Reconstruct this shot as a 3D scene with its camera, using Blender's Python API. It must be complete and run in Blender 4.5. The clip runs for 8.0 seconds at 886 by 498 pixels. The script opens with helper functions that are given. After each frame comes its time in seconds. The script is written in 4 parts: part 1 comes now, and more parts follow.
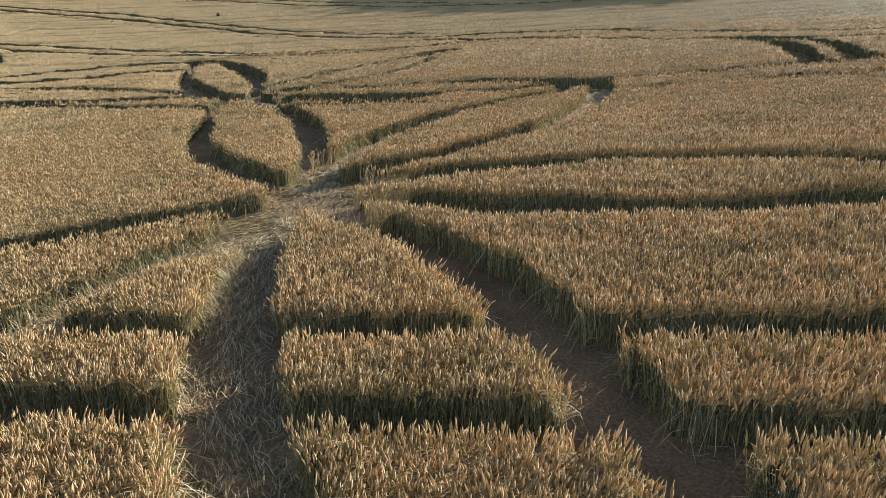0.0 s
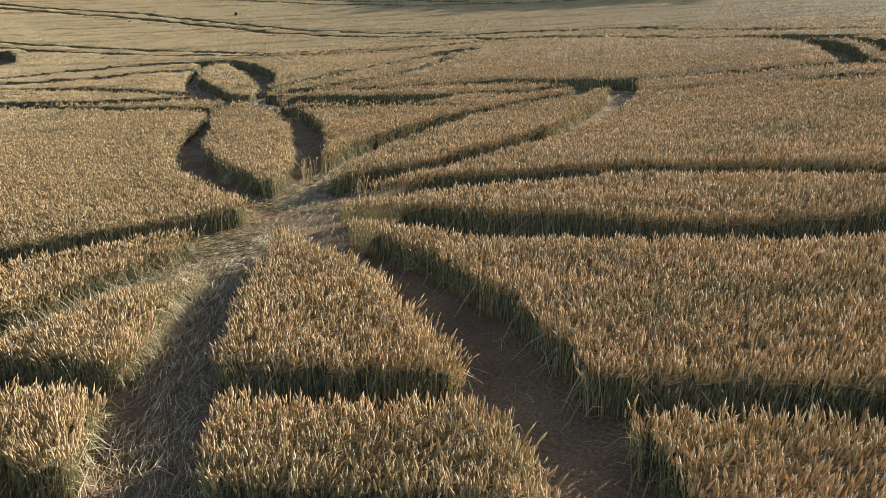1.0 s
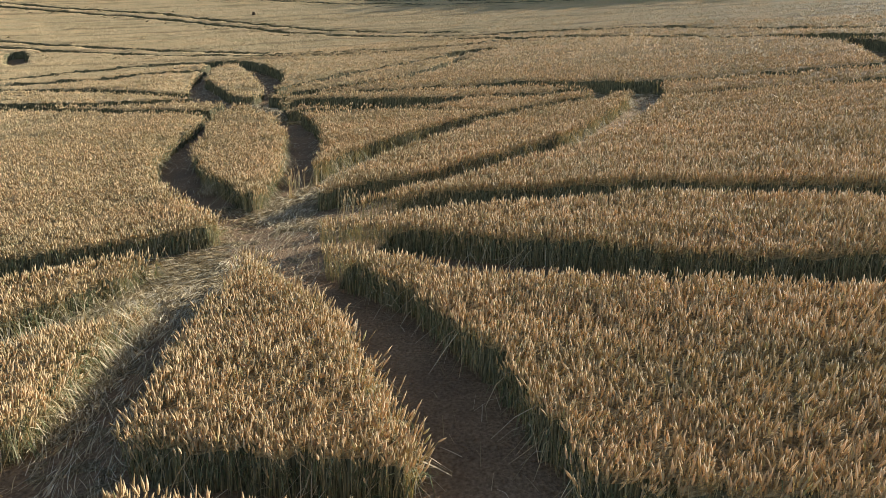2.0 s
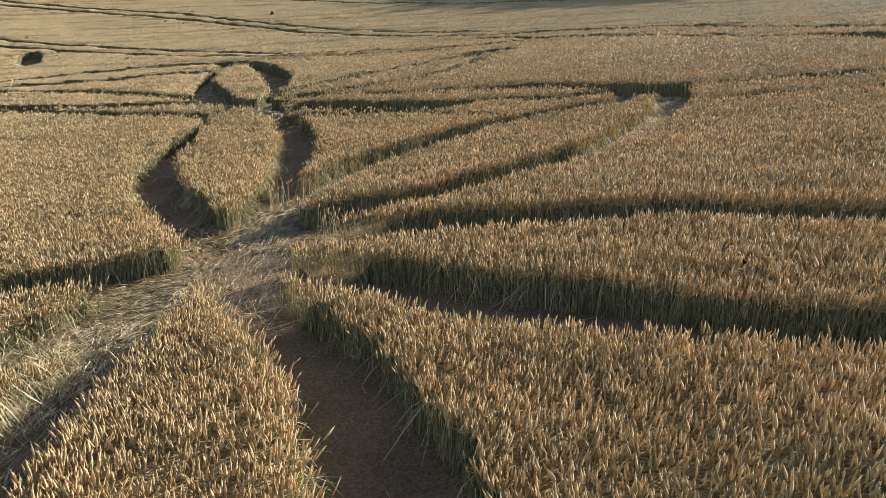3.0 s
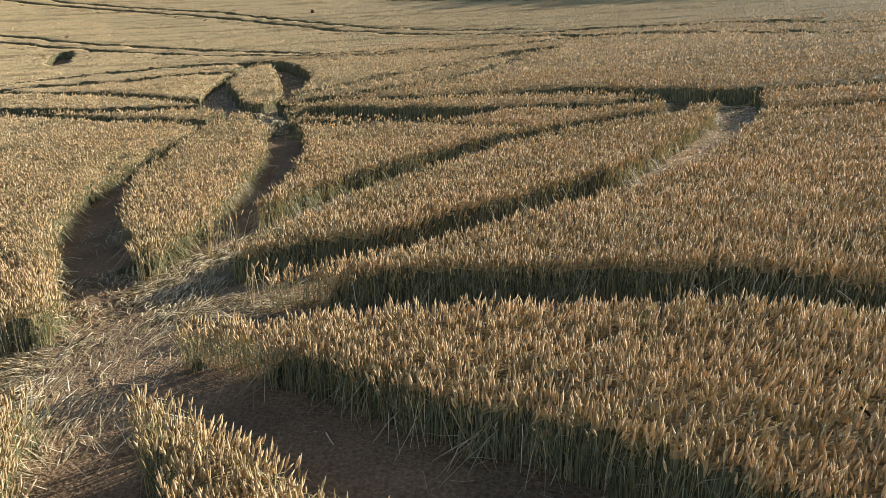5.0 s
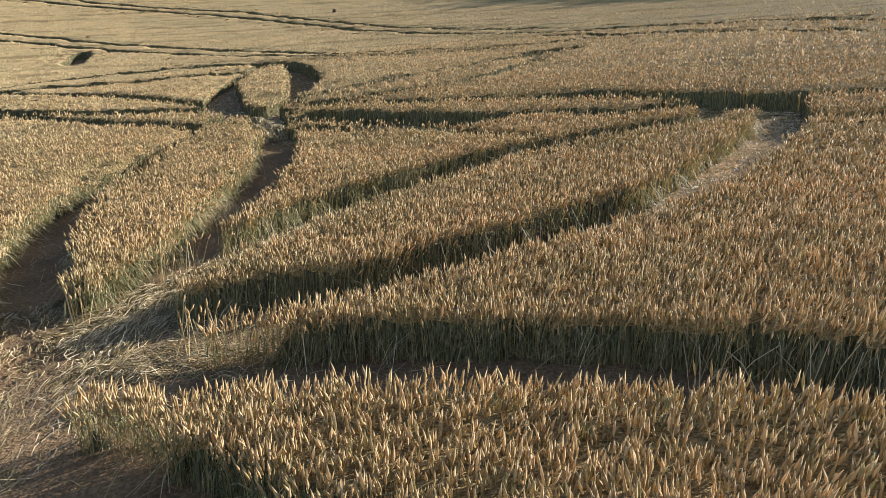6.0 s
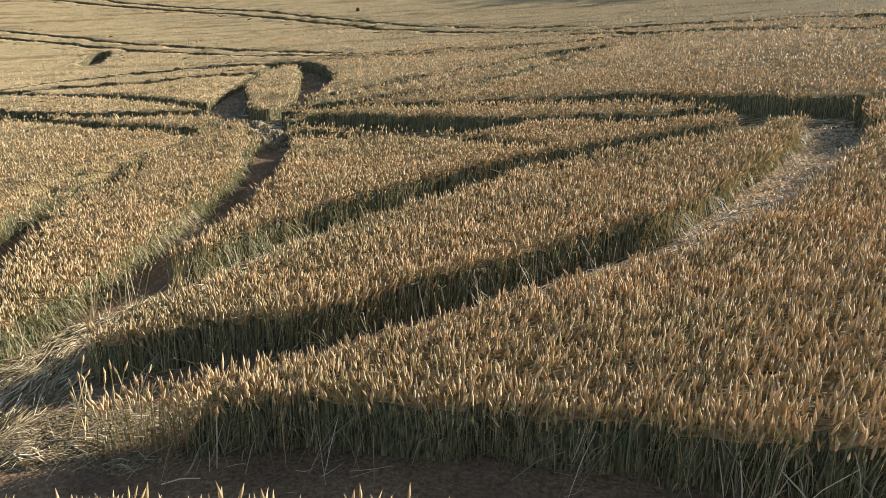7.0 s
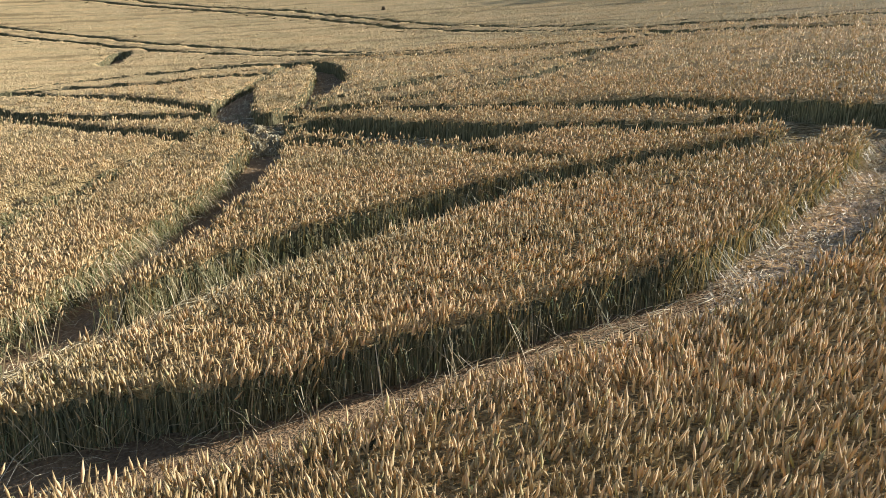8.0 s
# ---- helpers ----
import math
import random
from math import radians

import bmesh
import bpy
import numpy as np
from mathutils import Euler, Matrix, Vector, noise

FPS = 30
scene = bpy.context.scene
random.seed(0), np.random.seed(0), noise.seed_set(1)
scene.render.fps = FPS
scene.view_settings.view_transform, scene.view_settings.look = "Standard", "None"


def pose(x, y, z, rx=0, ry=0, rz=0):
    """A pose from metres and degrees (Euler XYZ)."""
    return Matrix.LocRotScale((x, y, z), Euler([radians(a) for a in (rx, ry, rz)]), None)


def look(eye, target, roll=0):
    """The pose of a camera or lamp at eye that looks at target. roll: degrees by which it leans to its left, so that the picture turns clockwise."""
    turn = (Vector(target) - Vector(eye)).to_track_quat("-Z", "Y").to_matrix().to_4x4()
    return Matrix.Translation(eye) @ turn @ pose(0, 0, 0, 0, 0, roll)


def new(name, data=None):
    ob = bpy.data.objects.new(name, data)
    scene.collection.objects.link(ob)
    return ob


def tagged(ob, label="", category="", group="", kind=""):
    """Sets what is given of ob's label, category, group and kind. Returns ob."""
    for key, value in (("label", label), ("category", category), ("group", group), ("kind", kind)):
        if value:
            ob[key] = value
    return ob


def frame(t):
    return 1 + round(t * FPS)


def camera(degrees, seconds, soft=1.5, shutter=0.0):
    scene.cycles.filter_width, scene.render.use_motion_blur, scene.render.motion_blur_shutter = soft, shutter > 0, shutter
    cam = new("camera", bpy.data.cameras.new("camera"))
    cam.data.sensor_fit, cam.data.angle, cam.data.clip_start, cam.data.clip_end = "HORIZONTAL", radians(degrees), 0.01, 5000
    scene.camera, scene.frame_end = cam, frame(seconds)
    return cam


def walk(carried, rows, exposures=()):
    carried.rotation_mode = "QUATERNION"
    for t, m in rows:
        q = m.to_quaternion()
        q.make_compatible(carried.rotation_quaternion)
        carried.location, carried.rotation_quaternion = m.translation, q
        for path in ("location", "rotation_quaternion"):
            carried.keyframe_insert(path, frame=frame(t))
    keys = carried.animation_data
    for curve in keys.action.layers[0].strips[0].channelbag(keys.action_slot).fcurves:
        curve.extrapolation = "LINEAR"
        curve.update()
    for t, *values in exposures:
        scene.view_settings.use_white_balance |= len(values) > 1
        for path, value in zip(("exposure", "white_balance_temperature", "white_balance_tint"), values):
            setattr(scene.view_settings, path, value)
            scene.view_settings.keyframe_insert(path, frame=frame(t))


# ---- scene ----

# ---------------------------------------------------------------- camera
cam = camera(65.1, 8.0, soft=0.8)
PATH = [
    (0, (0.000, 0.000, 4.110), (0.000, 1.927, 3.576), 0.55),
    (0.5, (0.263, 0.801, 4.111), (0.228, 2.728, 3.576), 0.55),
    (1, (0.513, 1.608, 4.112), (0.443, 3.534, 3.577), 0.55),
    (1.5, (0.750, 2.421, 4.114), (0.645, 4.345, 3.579), 0.55),
    (2, (0.973, 3.239, 4.116), (0.833, 5.161, 3.581), 0.55),
    (2.5, (1.182, 4.063, 4.118), (1.006, 5.982, 3.583), 0.55),
    (3, (1.376, 4.891, 4.121), (1.164, 6.806, 3.586), 0.55),
    (3.5, (1.555, 5.723, 4.124), (1.305, 7.634, 3.588), 0.55),
    (4, (1.717, 6.559, 4.127), (1.430, 8.465, 3.590), 0.55),
    (4.5, (1.863, 7.398, 4.129), (1.538, 9.297, 3.593), 0.55),
    (5, (1.992, 8.240, 4.131), (1.628, 10.132, 3.594), 0.55),
    (5.5, (2.102, 9.083, 4.133), (1.700, 10.967, 3.595), 0.55),
    (6, (2.195, 9.928, 4.133), (1.752, 11.803, 3.596), 0.55),
    (6.5, (2.268, 10.774, 4.133), (1.785, 12.639, 3.596), 0.55),
    (7, (2.322, 11.621, 4.132), (1.797, 13.474, 3.594), 0.55),
    (7.5, (2.355, 12.468, 4.130), (1.788, 14.308, 3.592), 0.55),
    (8, (2.368, 13.314, 4.127), (1.758, 15.141, 3.588), 0.55),
]
walk(cam, [(t, look(eye, target, roll)) for t, eye, target, roll in PATH])

# ---------------------------------------------------------------- light
SUN_TURN, SUN_HEIGHT = 40.0, 24.5  # degrees from +x towards +y, and above the level
world = bpy.data.worlds.new("evening_sky")
scene.world = world
world.use_nodes = True
sky = world.node_tree.nodes.new("ShaderNodeTexSky")
sky.sky_type, sky.sun_disc = "NISHITA", False
sky.sun_elevation, sky.sun_rotation = radians(SUN_HEIGHT), radians(90 - SUN_TURN)
sky_light = world.node_tree.nodes["Background"]
sky_light.inputs["Strength"].default_value = 0.075
world.node_tree.links.new(sky.outputs["Color"], sky_light.inputs["Color"])

sun = new("sun", bpy.data.lights.new("sun", "SUN"))
sun.data.energy, sun.data.angle, sun.data.color = 5.6, radians(0.6), (1.0, 0.925, 0.82)
a, e = radians(SUN_TURN), radians(SUN_HEIGHT)
sun.matrix_world = look((40 * math.cos(a), 40 * math.sin(a), 40 * math.tan(e)), (0, 0, 0))
scene.view_settings.exposure = 0.82


# ---------------------------------------------------------------- materials
def material(name, roughness=0.7, specular=0.3):
    m = bpy.data.materials.new(name)
    m.use_nodes = True
    shader = m.node_tree.nodes["Principled BSDF"]
    shader.inputs["Roughness"].default_value = roughness
    shader.inputs["Specular IOR Level"].default_value = specular
    return m, m.node_tree.nodes, m.node_tree.links, shader


def ramp(nodes, *stops):
    r = nodes.new("ShaderNodeValToRGB")
    while len(r.color_ramp.elements) < len(stops):
        r.color_ramp.elements.new(0.5)
    for el, (at, c) in zip(r.color_ramp.elements, stops):
        el.position, el.color = at, (*c, 1)
    return r


def noise_node(nodes, links, scale, detail=4.0, stretch=(1, 1, 1), turn=0.0):
    co, mp, n = (nodes.new("ShaderNode" + k) for k in ("TexCoord", "Mapping", "TexNoise"))
    mp.inputs["Scale"].default_value, mp.inputs["Rotation"].default_value = stretch, (0, 0, radians(turn))
    n.inputs["Scale"].default_value, n.inputs["Detail"].default_value = scale, detail
    links.new(co.outputs["Object"], mp.inputs["Vector"])
    links.new(mp.outputs["Vector"], n.inputs["Vector"])
    return n


def mixed(nodes, links, kind, factor, one, two):
    m = nodes.new("ShaderNodeMix")
    m.data_type, m.blend_type = "RGBA", kind
    for put, value in ((m.inputs["Factor"], factor), (m.inputs[6], one), (m.inputs[7], two)):
        if isinstance(value, bpy.types.NodeSocket):
            links.new(value, put)
        else:
            put.default_value = value
    return m.outputs[2]


def plant_material(name, stops, patch, roughness=0.6, glow=0.35, specular=0.3):
    """Dry plant tissue: a colour a stalk, broad patches over the field, and some light let through."""
    m, nodes, links, shader = material(name, roughness, specular)
    shader.inputs["Diffuse Roughness"].default_value = 0.6
    geo = nodes.new("ShaderNodeNewGeometry")
    own = ramp(nodes, *stops)
    links.new(geo.outputs["Random Per Island"], own.inputs["Fac"])
    broad = noise_node(nodes, links, 0.55, 5.0, (0.6, 1.5, 1.0), 11.0)
    tint = ramp(nodes, *patch)
    links.new(broad.outputs["Fac"], tint.inputs["Fac"])
    colour = mixed(nodes, links, "MULTIPLY", 1.0, own.outputs["Color"], tint.outputs["Color"])
    links.new(colour, shader.inputs["Base Color"])
    let = nodes.new("ShaderNodeBsdfTranslucent")
    links.new(mixed(nodes, links, "MULTIPLY", 1.0, colour, (1.0, 0.71, 0.32, 1)), let.inputs["Color"])
    both = nodes.new("ShaderNodeMixShader")
    both.inputs["Fac"].default_value = glow
    links.new(shader.outputs[0], both.inputs[1])
    links.new(let.outputs[0], both.inputs[2])
    links.new(both.outputs[0], nodes["Material Output"].inputs["Surface"])
    return m


FIELD_PATCH = ((0.3, (0.86, 0.86, 0.80)), (0.5, (1.0, 0.97, 0.92)), (0.7, (1.06, 1.0, 0.94)))
EAR = plant_material("ripe_wheat_ear", ((0.0, (0.41, 0.318, 0.16)), (0.3, (0.605, 0.49, 0.282)), (0.65, (0.75, 0.622, 0.388)), (0.92, (0.84, 0.73, 0.50)), (1.0, (0.53, 0.51, 0.25))), FIELD_PATCH, 0.6, 0.29, 0.2)
FAR_EAR = plant_material("ripe_wheat_far_off", ((0.0, (0.58, 0.46, 0.27)), (0.5, (0.66, 0.53, 0.32)), (1.0, (0.73, 0.60, 0.38))), FIELD_PATCH, 0.7, 0.1, 0.1)
STEM = plant_material("wheat_stem", ((0.0, (0.25, 0.238, 0.135)), (0.4, (0.42, 0.395, 0.24)), (0.8, (0.59, 0.54, 0.35)), (1.0, (0.73, 0.67, 0.475))), FIELD_PATCH, 0.5, 0.22, 0.25)
LEAF = plant_material("dry_wheat_leaf", ((0.0, (0.14, 0.20, 0.09)), (0.45, (0.25, 0.295, 0.155)), (0.8, (0.42, 0.41, 0.25)), (1.0, (0.60, 0.55, 0.38))), FIELD_PATCH, 0.5, 0.3)
STRAW = plant_material("laid_straw", ((0.0, (0.18, 0.14, 0.07)), (0.25, (0.37, 0.31, 0.175)), (0.5, (0.60, 0.51, 0.325)), (0.78, (0.80, 0.715, 0.52)), (1.0, (0.92, 0.87, 0.71))), FIELD_PATCH, 0.5, 0.1, 0.2)
CHAFF = plant_material("pale_chaff", ((0.0, (0.56, 0.47, 0.36)), (0.4, (0.80, 0.71, 0.59)), (1.0, (0.93, 0.87, 0.77))), FIELD_PATCH, 0.7, 0.15, 0.2)
FOLIAGE = plant_material("tree_foliage", ((0.0, (0.03, 0.06, 0.015)), (1.0, (0.07, 0.12, 0.03))), FIELD_PATCH, 0.6, 0.3)


def core_material(name, stretch, *stops, rows=False):
    """The close mass of the crop, below its ears or between its stems; rows: with long streaks of the drill, shade of
    its ridges put in as colour.
    """
    m, nodes, links, shader = material(name, 0.8, 0.08)
    shader.inputs["Diffuse Roughness"].default_value = 1.0
    fine = noise_node(nodes, links, 26.0, 6.0, stretch, 11.0)
    colour = ramp(nodes, *stops)
    links.new(fine.outputs["Fac"], colour.inputs["Fac"])
    broad = noise_node(nodes, links, 0.55, 5.0, (0.6, 1.5, 1.0), 11.0)
    tint = ramp(nodes, *FIELD_PATCH)
    links.new(broad.outputs["Fac"], tint.inputs["Fac"])
    base = mixed(nodes, links, "MULTIPLY", 1.0, colour.outputs["Color"], tint.outputs["Color"])
    if rows:
        # dark streaks along the rows paint the shade of low ridges
        drill = ramp(nodes, (0.38, (0.62, 0.60, 0.56)), (0.46, (1.0, 1.0, 1.0)), (0.66, (1.08, 1.06, 1.02)))
        links.new(noise_node(nodes, links, 0.85, 6.0, (0.07, 1.0, 0.4), 11.0).outputs["Fac"], drill.inputs["Fac"])
        base = mixed(nodes, links, "MULTIPLY", 1.0, base, drill.outputs["Color"])
    links.new(base, shader.inputs["Base Color"])
    bump = nodes.new("ShaderNodeBump")
    bump.inputs["Strength"].default_value, bump.inputs["Distance"].default_value = 1.0, 0.12
    links.new(fine.outputs["Fac"], bump.inputs["Height"])
    links.new(bump.outputs["Normal"], shader.inputs["Normal"])
    return m


def soil_material():
    m, nodes, links, shader = material("trodden_soil", 0.9, 0.15)
    fine = noise_node(nodes, links, 30.0, 8.0)
    colour = ramp(nodes, (0.3, (0.165, 0.115, 0.068)), (0.55, (0.285, 0.207, 0.132)), (0.75, (0.39, 0.298, 0.20)))
    links.new(fine.outputs["Fac"], colour.inputs["Fac"])
    broad = noise_node(nodes, links, 1.1, 5.0)
    tint = ramp(nodes, (0.35, (0.75, 0.72, 0.7)), (0.65, (1.15, 1.08, 1.0)))
    links.new(broad.outputs["Fac"], tint.inputs["Fac"])
    links.new(mixed(nodes, links, "MULTIPLY", 1.0, colour.outputs["Color"], tint.outputs["Color"]), shader.inputs["Base Color"])
    bump = nodes.new("ShaderNodeBump")
    bump.inputs["Strength"].default_value, bump.inputs["Distance"].default_value = 0.9, 0.04
    links.new(fine.outputs["Fac"], bump.inputs["Height"])
    links.new(bump.outputs["Normal"], shader.inputs["Normal"])
    return m


def bark_material():
    m, nodes, links, shader = material("bark", 0.9, 0.1)
    n = noise_node(nodes, links, 9.0, 6.0, (1, 1, 0.3))
    colour = ramp(nodes, (0.3, (0.05, 0.04, 0.03)), (0.7, (0.16, 0.13, 0.10)))
    links.new(n.outputs["Fac"], colour.inputs["Fac"])
    links.new(colour.outputs["Color"], shader.inputs["Base Color"])
    return m


CORE = core_material("wheat_mass", (0.7, 1.3, 0.35), (0.32, (0.22, 0.16, 0.075)), (0.5, (0.47, 0.36, 0.19)), (0.66, (0.69, 0.555, 0.325)))
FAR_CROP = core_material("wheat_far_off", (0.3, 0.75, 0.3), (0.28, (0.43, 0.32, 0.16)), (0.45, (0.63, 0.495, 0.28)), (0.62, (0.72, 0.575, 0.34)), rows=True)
# Greener stem colour for the walls, with shade between stems put into its darks.
SHADED_STEMS = core_material("shaded_stems", (2.2, 2.2, 0.12), (0.32, (0.055, 0.056, 0.032)), (0.5, (0.19, 0.185, 0.108)), (0.68, (0.40, 0.375, 0.235)))
STRAW_MAT = core_material("straw_mat", (1.6, 1.6, 1.0), (0.3, (0.14, 0.10, 0.055)), (0.5, (0.34, 0.275, 0.165)), (0.7, (0.60, 0.51, 0.34)))
CHAFF_MAT = core_material("chaff_mat", (1.2, 1.2, 1.0), (0.3, (0.40, 0.32, 0.24)), (0.5, (0.68, 0.585, 0.475)), (0.7, (0.83, 0.75, 0.64)))
SOIL, BARK = soil_material(), bark_material()
rng = np.random.default_rng(7)


# ---------------------------------------------------------------- meshes from arrays
def mesh_object(name, verts, tris, mat, parent=None, others=(), which=None):
    me = bpy.data.meshes.new(name)
    verts, tris = np.ascontiguousarray(verts, np.float32), np.ascontiguousarray(tris, np.int32)
    me.vertices.add(len(verts))
    me.vertices.foreach_set("co", verts.ravel())
    me.loops.add(tris.size)
    me.loops.foreach_set("vertex_index", tris.ravel())
    me.polygons.add(len(tris))
    me.polygons.foreach_set("loop_start", np.arange(0, tris.size, tris.shape[1], dtype=np.int32))
    me.materials.append(mat)
    if others:
        for other in others:
            me.materials.append(other)
        me.polygons.foreach_set("material_index", np.ascontiguousarray(which, np.int32))
    me.update(calc_edges=True)
    ob = new(name, me)
    ob.parent = parent
    return ob


# ---------------------------------------------------------------- the lie of the land
def eased(v, low, high, run):
    """v, levelling out past low and high."""
    over, under = np.maximum(v - high, 0), np.maximum(low - v, 0)
    return np.clip(v, low, high) + run * (1 - np.exp(-over / run)) - run * (1 - np.exp(-under / run))


ROW = radians(-11.0)  # the drill rows run with the wheel tracks
STAND = 0.56  # height of the crop


def land(x, y):
    """Height of the soil: a hollow that climbs ahead and to the right."""
    u, v = eased(np.asarray(x, float), -70.0, 35.0, 40.0), eased(np.asarray(y, float), -5.0, 95.0, 40.0)
    return 4.11 - STAND - 3.362 + 0.1061 * u + 0.0572 * v + 0.000272 * u * u - 0.000718 * u * v + 0.000883 * v * v


# ---------------------------------------------------------------- tracks trodden into the crop
X0, Y0, STEP, NX, NY = -76.0, -22.0, 0.1, 1200, 1240
edge = np.full((NY, NX), 0.9, np.float32)  # metres to the nearest track's edge, minus inside
flow = np.zeros((NY, NX, 2), np.float32)   # the way the laid straw runs
bare = np.zeros((NY, NX), np.float32)      # how much soil shows
BORDER = 0.9


def spline(points, gap=0.1):
    """Points along a smooth line through control points (x, y, half width)."""
    p = np.array([points[0], *points, points[-1]], float)
    out = []
    for i in range(1, len(p) - 2):
        n = max(2, int(np.linalg.norm(p[i + 1, :2] - p[i, :2]) / gap))
        t = np.linspace(0, 1, n, endpoint=False)[:, None]
        a, b, c, d = p[i - 1], p[i], p[i + 1], p[i + 2]
        out.append(0.5 * (2 * b + (c - a) * t + (2 * a - 5 * b + 4 * c - d) * t**2 + (3 * b - a - 3 * c + d) * t**3))
    return np.concatenate([*out, p[-1:]])


def track(points, soil=0.0, ragged=0.07):
    line = spline(points)
    way = np.gradient(line[:, :2], axis=0)
    way /= np.linalg.norm(way, axis=1)[:, None] + 1e-9
    for (x, y, w), d in zip(line, way):
        w += ragged * noise.noise((x * 1.7, y * 1.7, 3.0)) + 0.5 * ragged * noise.noise((x * 5, y * 5, 9.0))
        r = w + BORDER
        i0, i1 = max(0, int((x - r - X0) / STEP)), min(NX, int((x + r - X0) / STEP) + 2)
        j0, j1 = max(0, int((y - r - Y0) / STEP)), min(NY, int((y + r - Y0) / STEP) + 2)
        if i0 >= i1 or j0 >= j1:
            continue
        gx, gy = X0 + STEP * np.arange(i0, i1), Y0 + STEP * np.arange(j0, j1)
        far = np.hypot(gx[None, :] - x, gy[:, None] - y) - w
        here = edge[j0:j1, i0:i1]
        nearer = far < here
        here[nearer] = far[nearer]
        flow[j0:j1, i0:i1][nearer] = d
        bare[j0:j1, i0:i1][nearer] = soil


# wheel tracks of the sprayer, a pair each time
track([(-30, 11.83, 0.39), (-10, 7.73, 0.39), (0, 5.69, 0.3), (10, 3.63, 0.29), (30, -0.47, 0.29)], 0.7)
track([(-30, 13.33, 0.39), (-10, 9.45, 0.39), (0, 7.53, 0.3), (10, 5.63, 0.29), (30, 1.83, 0.29)], 0.7)
track([(6.2, 27.1, 0.2), (7.4, 27.0, 0.26), (9, 26.95, 0.32), (10.5, 26.9, 0.4), (12.7, 26.85, 0.46), (20, 25.6, 0.4), (38, 22.3, 0.35)], 0.6)
track([(5.6, 24.5, 0.3), (8.1, 24.45, 0.38), (10.5, 24.3, 0.38), (14.2, 23.5, 0.36), (20, 22.4, 0.32), (38, 19, 0.3)], 0.6)
track([(-60, 44, 0.3), (-30, 36, 0.33), (-22, 33.1, 0.38), (-17.5, 31.6, 0.38), (-13.3, 30.9, 0.4), (-11, 30.7, 0.4), (-9.2, 30.0, 0.4)], 0.5)
track([(-60, 42, 0.26), (-30, 34.4, 0.26), (-19.6, 31.4, 0.26), (-15.6, 30.0, 0.28), (-12.3, 28.8, 0.34), (-9.8, 28.0, 0.32), (-8.3, 27.8, 0.22)], 0.5)
track([(-74, 71, 0.23), (-47, 60, 0.23), (-37, 55.4, 0.23), (-24.5, 49.2, 0.23), (-13.5, 44.6, 0.23), (-7.6, 42.8, 0.21), (-2.9, 43.1, 0.22), (2.2, 44.7, 0.22)], 0.6)
track([(-74, 73.4, 0.22), (-47, 62.3, 0.22), (-34.5, 56.2, 0.22), (-25.8, 51.8, 0.22), (-18.2, 48.0, 0.22), (-11.8, 44.9, 0.22), (-6, 43.6, 0.19)], 0.6)
track([(-74, 87.6, 0.29), (-44.5, 75.3, 0.29), (-30.6, 68.2, 0.29), (-20.7, 61.0, 0.29), (-15.3, 56.4, 0.29), (-6.4, 50.0, 0.27), (-0.5, 47.6, 0.3), (2.8, 47.8, 0.34), (5.5, 46.9, 0.36), (8.8, 45.7, 0.36), (12, 43.2, 0.36), (17, 38.6, 0.36), (30, 30, 0.3), (42, 24, 0.3)], 0.6)
track([(-74, 90.3, 0.25), (-47.5, 78.4, 0.25), (-32.5, 71.7, 0.25), (-21.7, 64.0, 0.25), (-14.7, 58.2, 0.25), (-6.6, 52.2, 0.24), (0, 48.7, 0.21)], 0.6)
track([(-1.6, 46.6, 0.34), (0.4, 45.8, 0.35), (2.3, 44.6, 0.4), (3.5, 44.5, 0.35), (8.7, 41.4, 0.35), (12.3, 38.2, 0.38), (15.7, 36.0, 0.4), (28, 28, 0.3), (42, 21, 0.3)], 0.6)
track([(-50, 89, 0.26), (-28.9, 80.4, 0.26), (-19.9, 76.7, 0.26), (-12.7, 72.7, 0.26), (0, 68, 0.26), (12, 66, 0.26)], 0.6)
track([(-50, 91.5, 0.26), (-28.9, 83.0, 0.26), (-19.9, 79.2, 0.26), (-12.7, 75.2, 0.26), (0, 70.6, 0.26)], 0.6)
# the tail end: two wide swathes and the tapering lines beside them
track([(0.4, 1.0, 0.45), (-0.85, 3.0, 0.52), (-1.55, 4.7, 0.52), (-2.05, 6.0, 0.56), (-2.6, 7.9, 0.58), (-2.92, 9.6, 0.53), (-3.08, 10.8, 0.54), (-3.2, 12.4, 0.6)], 0.38)
track([(2.6, 1.0, 0.42), (2.3, 3.0, 0.42), (1.95, 4.75, 0.42), (1.7, 5.7, 0.44), (1.35, 6.9, 0.48), (1.0, 7.95, 0.52), (0.6, 9.0, 0.56), (0.1, 10.0, 0.53), (-0.5, 11.05, 0.5), (-1.35, 12.0, 0.42), (-1.95, 12.65, 0.5)], 0.85)
track([(-13, 10.1, 0.4), (-10.5, 11.2, 0.42), (-8.1, 12.25, 0.42), (-6.5, 12.78, 0.5), (-5.5, 13.3, 0.5), (-4.7, 13.65, 0.5), (-3.6, 13.9, 0.7)], 0.3)
track([(-6.35, 8.2, 0.42), (-5.55, 9.5, 0.48), (-4.95, 10.6, 0.48), (-4.45, 11.5, 0.44), (-3.95, 12.4, 0.42)], 0.0, 0.1)
track([(-4.0, 12.75, 0.42), (-3.3, 13.0, 0.6)], 0.0)
track([(-1.7, 14.85, 0.5), (-0.5, 14.95, 0.56), (0.6, 15.08, 0.58), (2.0, 15.15, 0.54), (3.6, 14.98, 0.48), (4.9, 14.6, 0.45), (7.1, 13.72, 0.4), (8.3, 13.0, 0.45), (11, 11.2, 0.45), (14, 8.2, 0.45), (16, 5.0, 0.45)], 0.75)
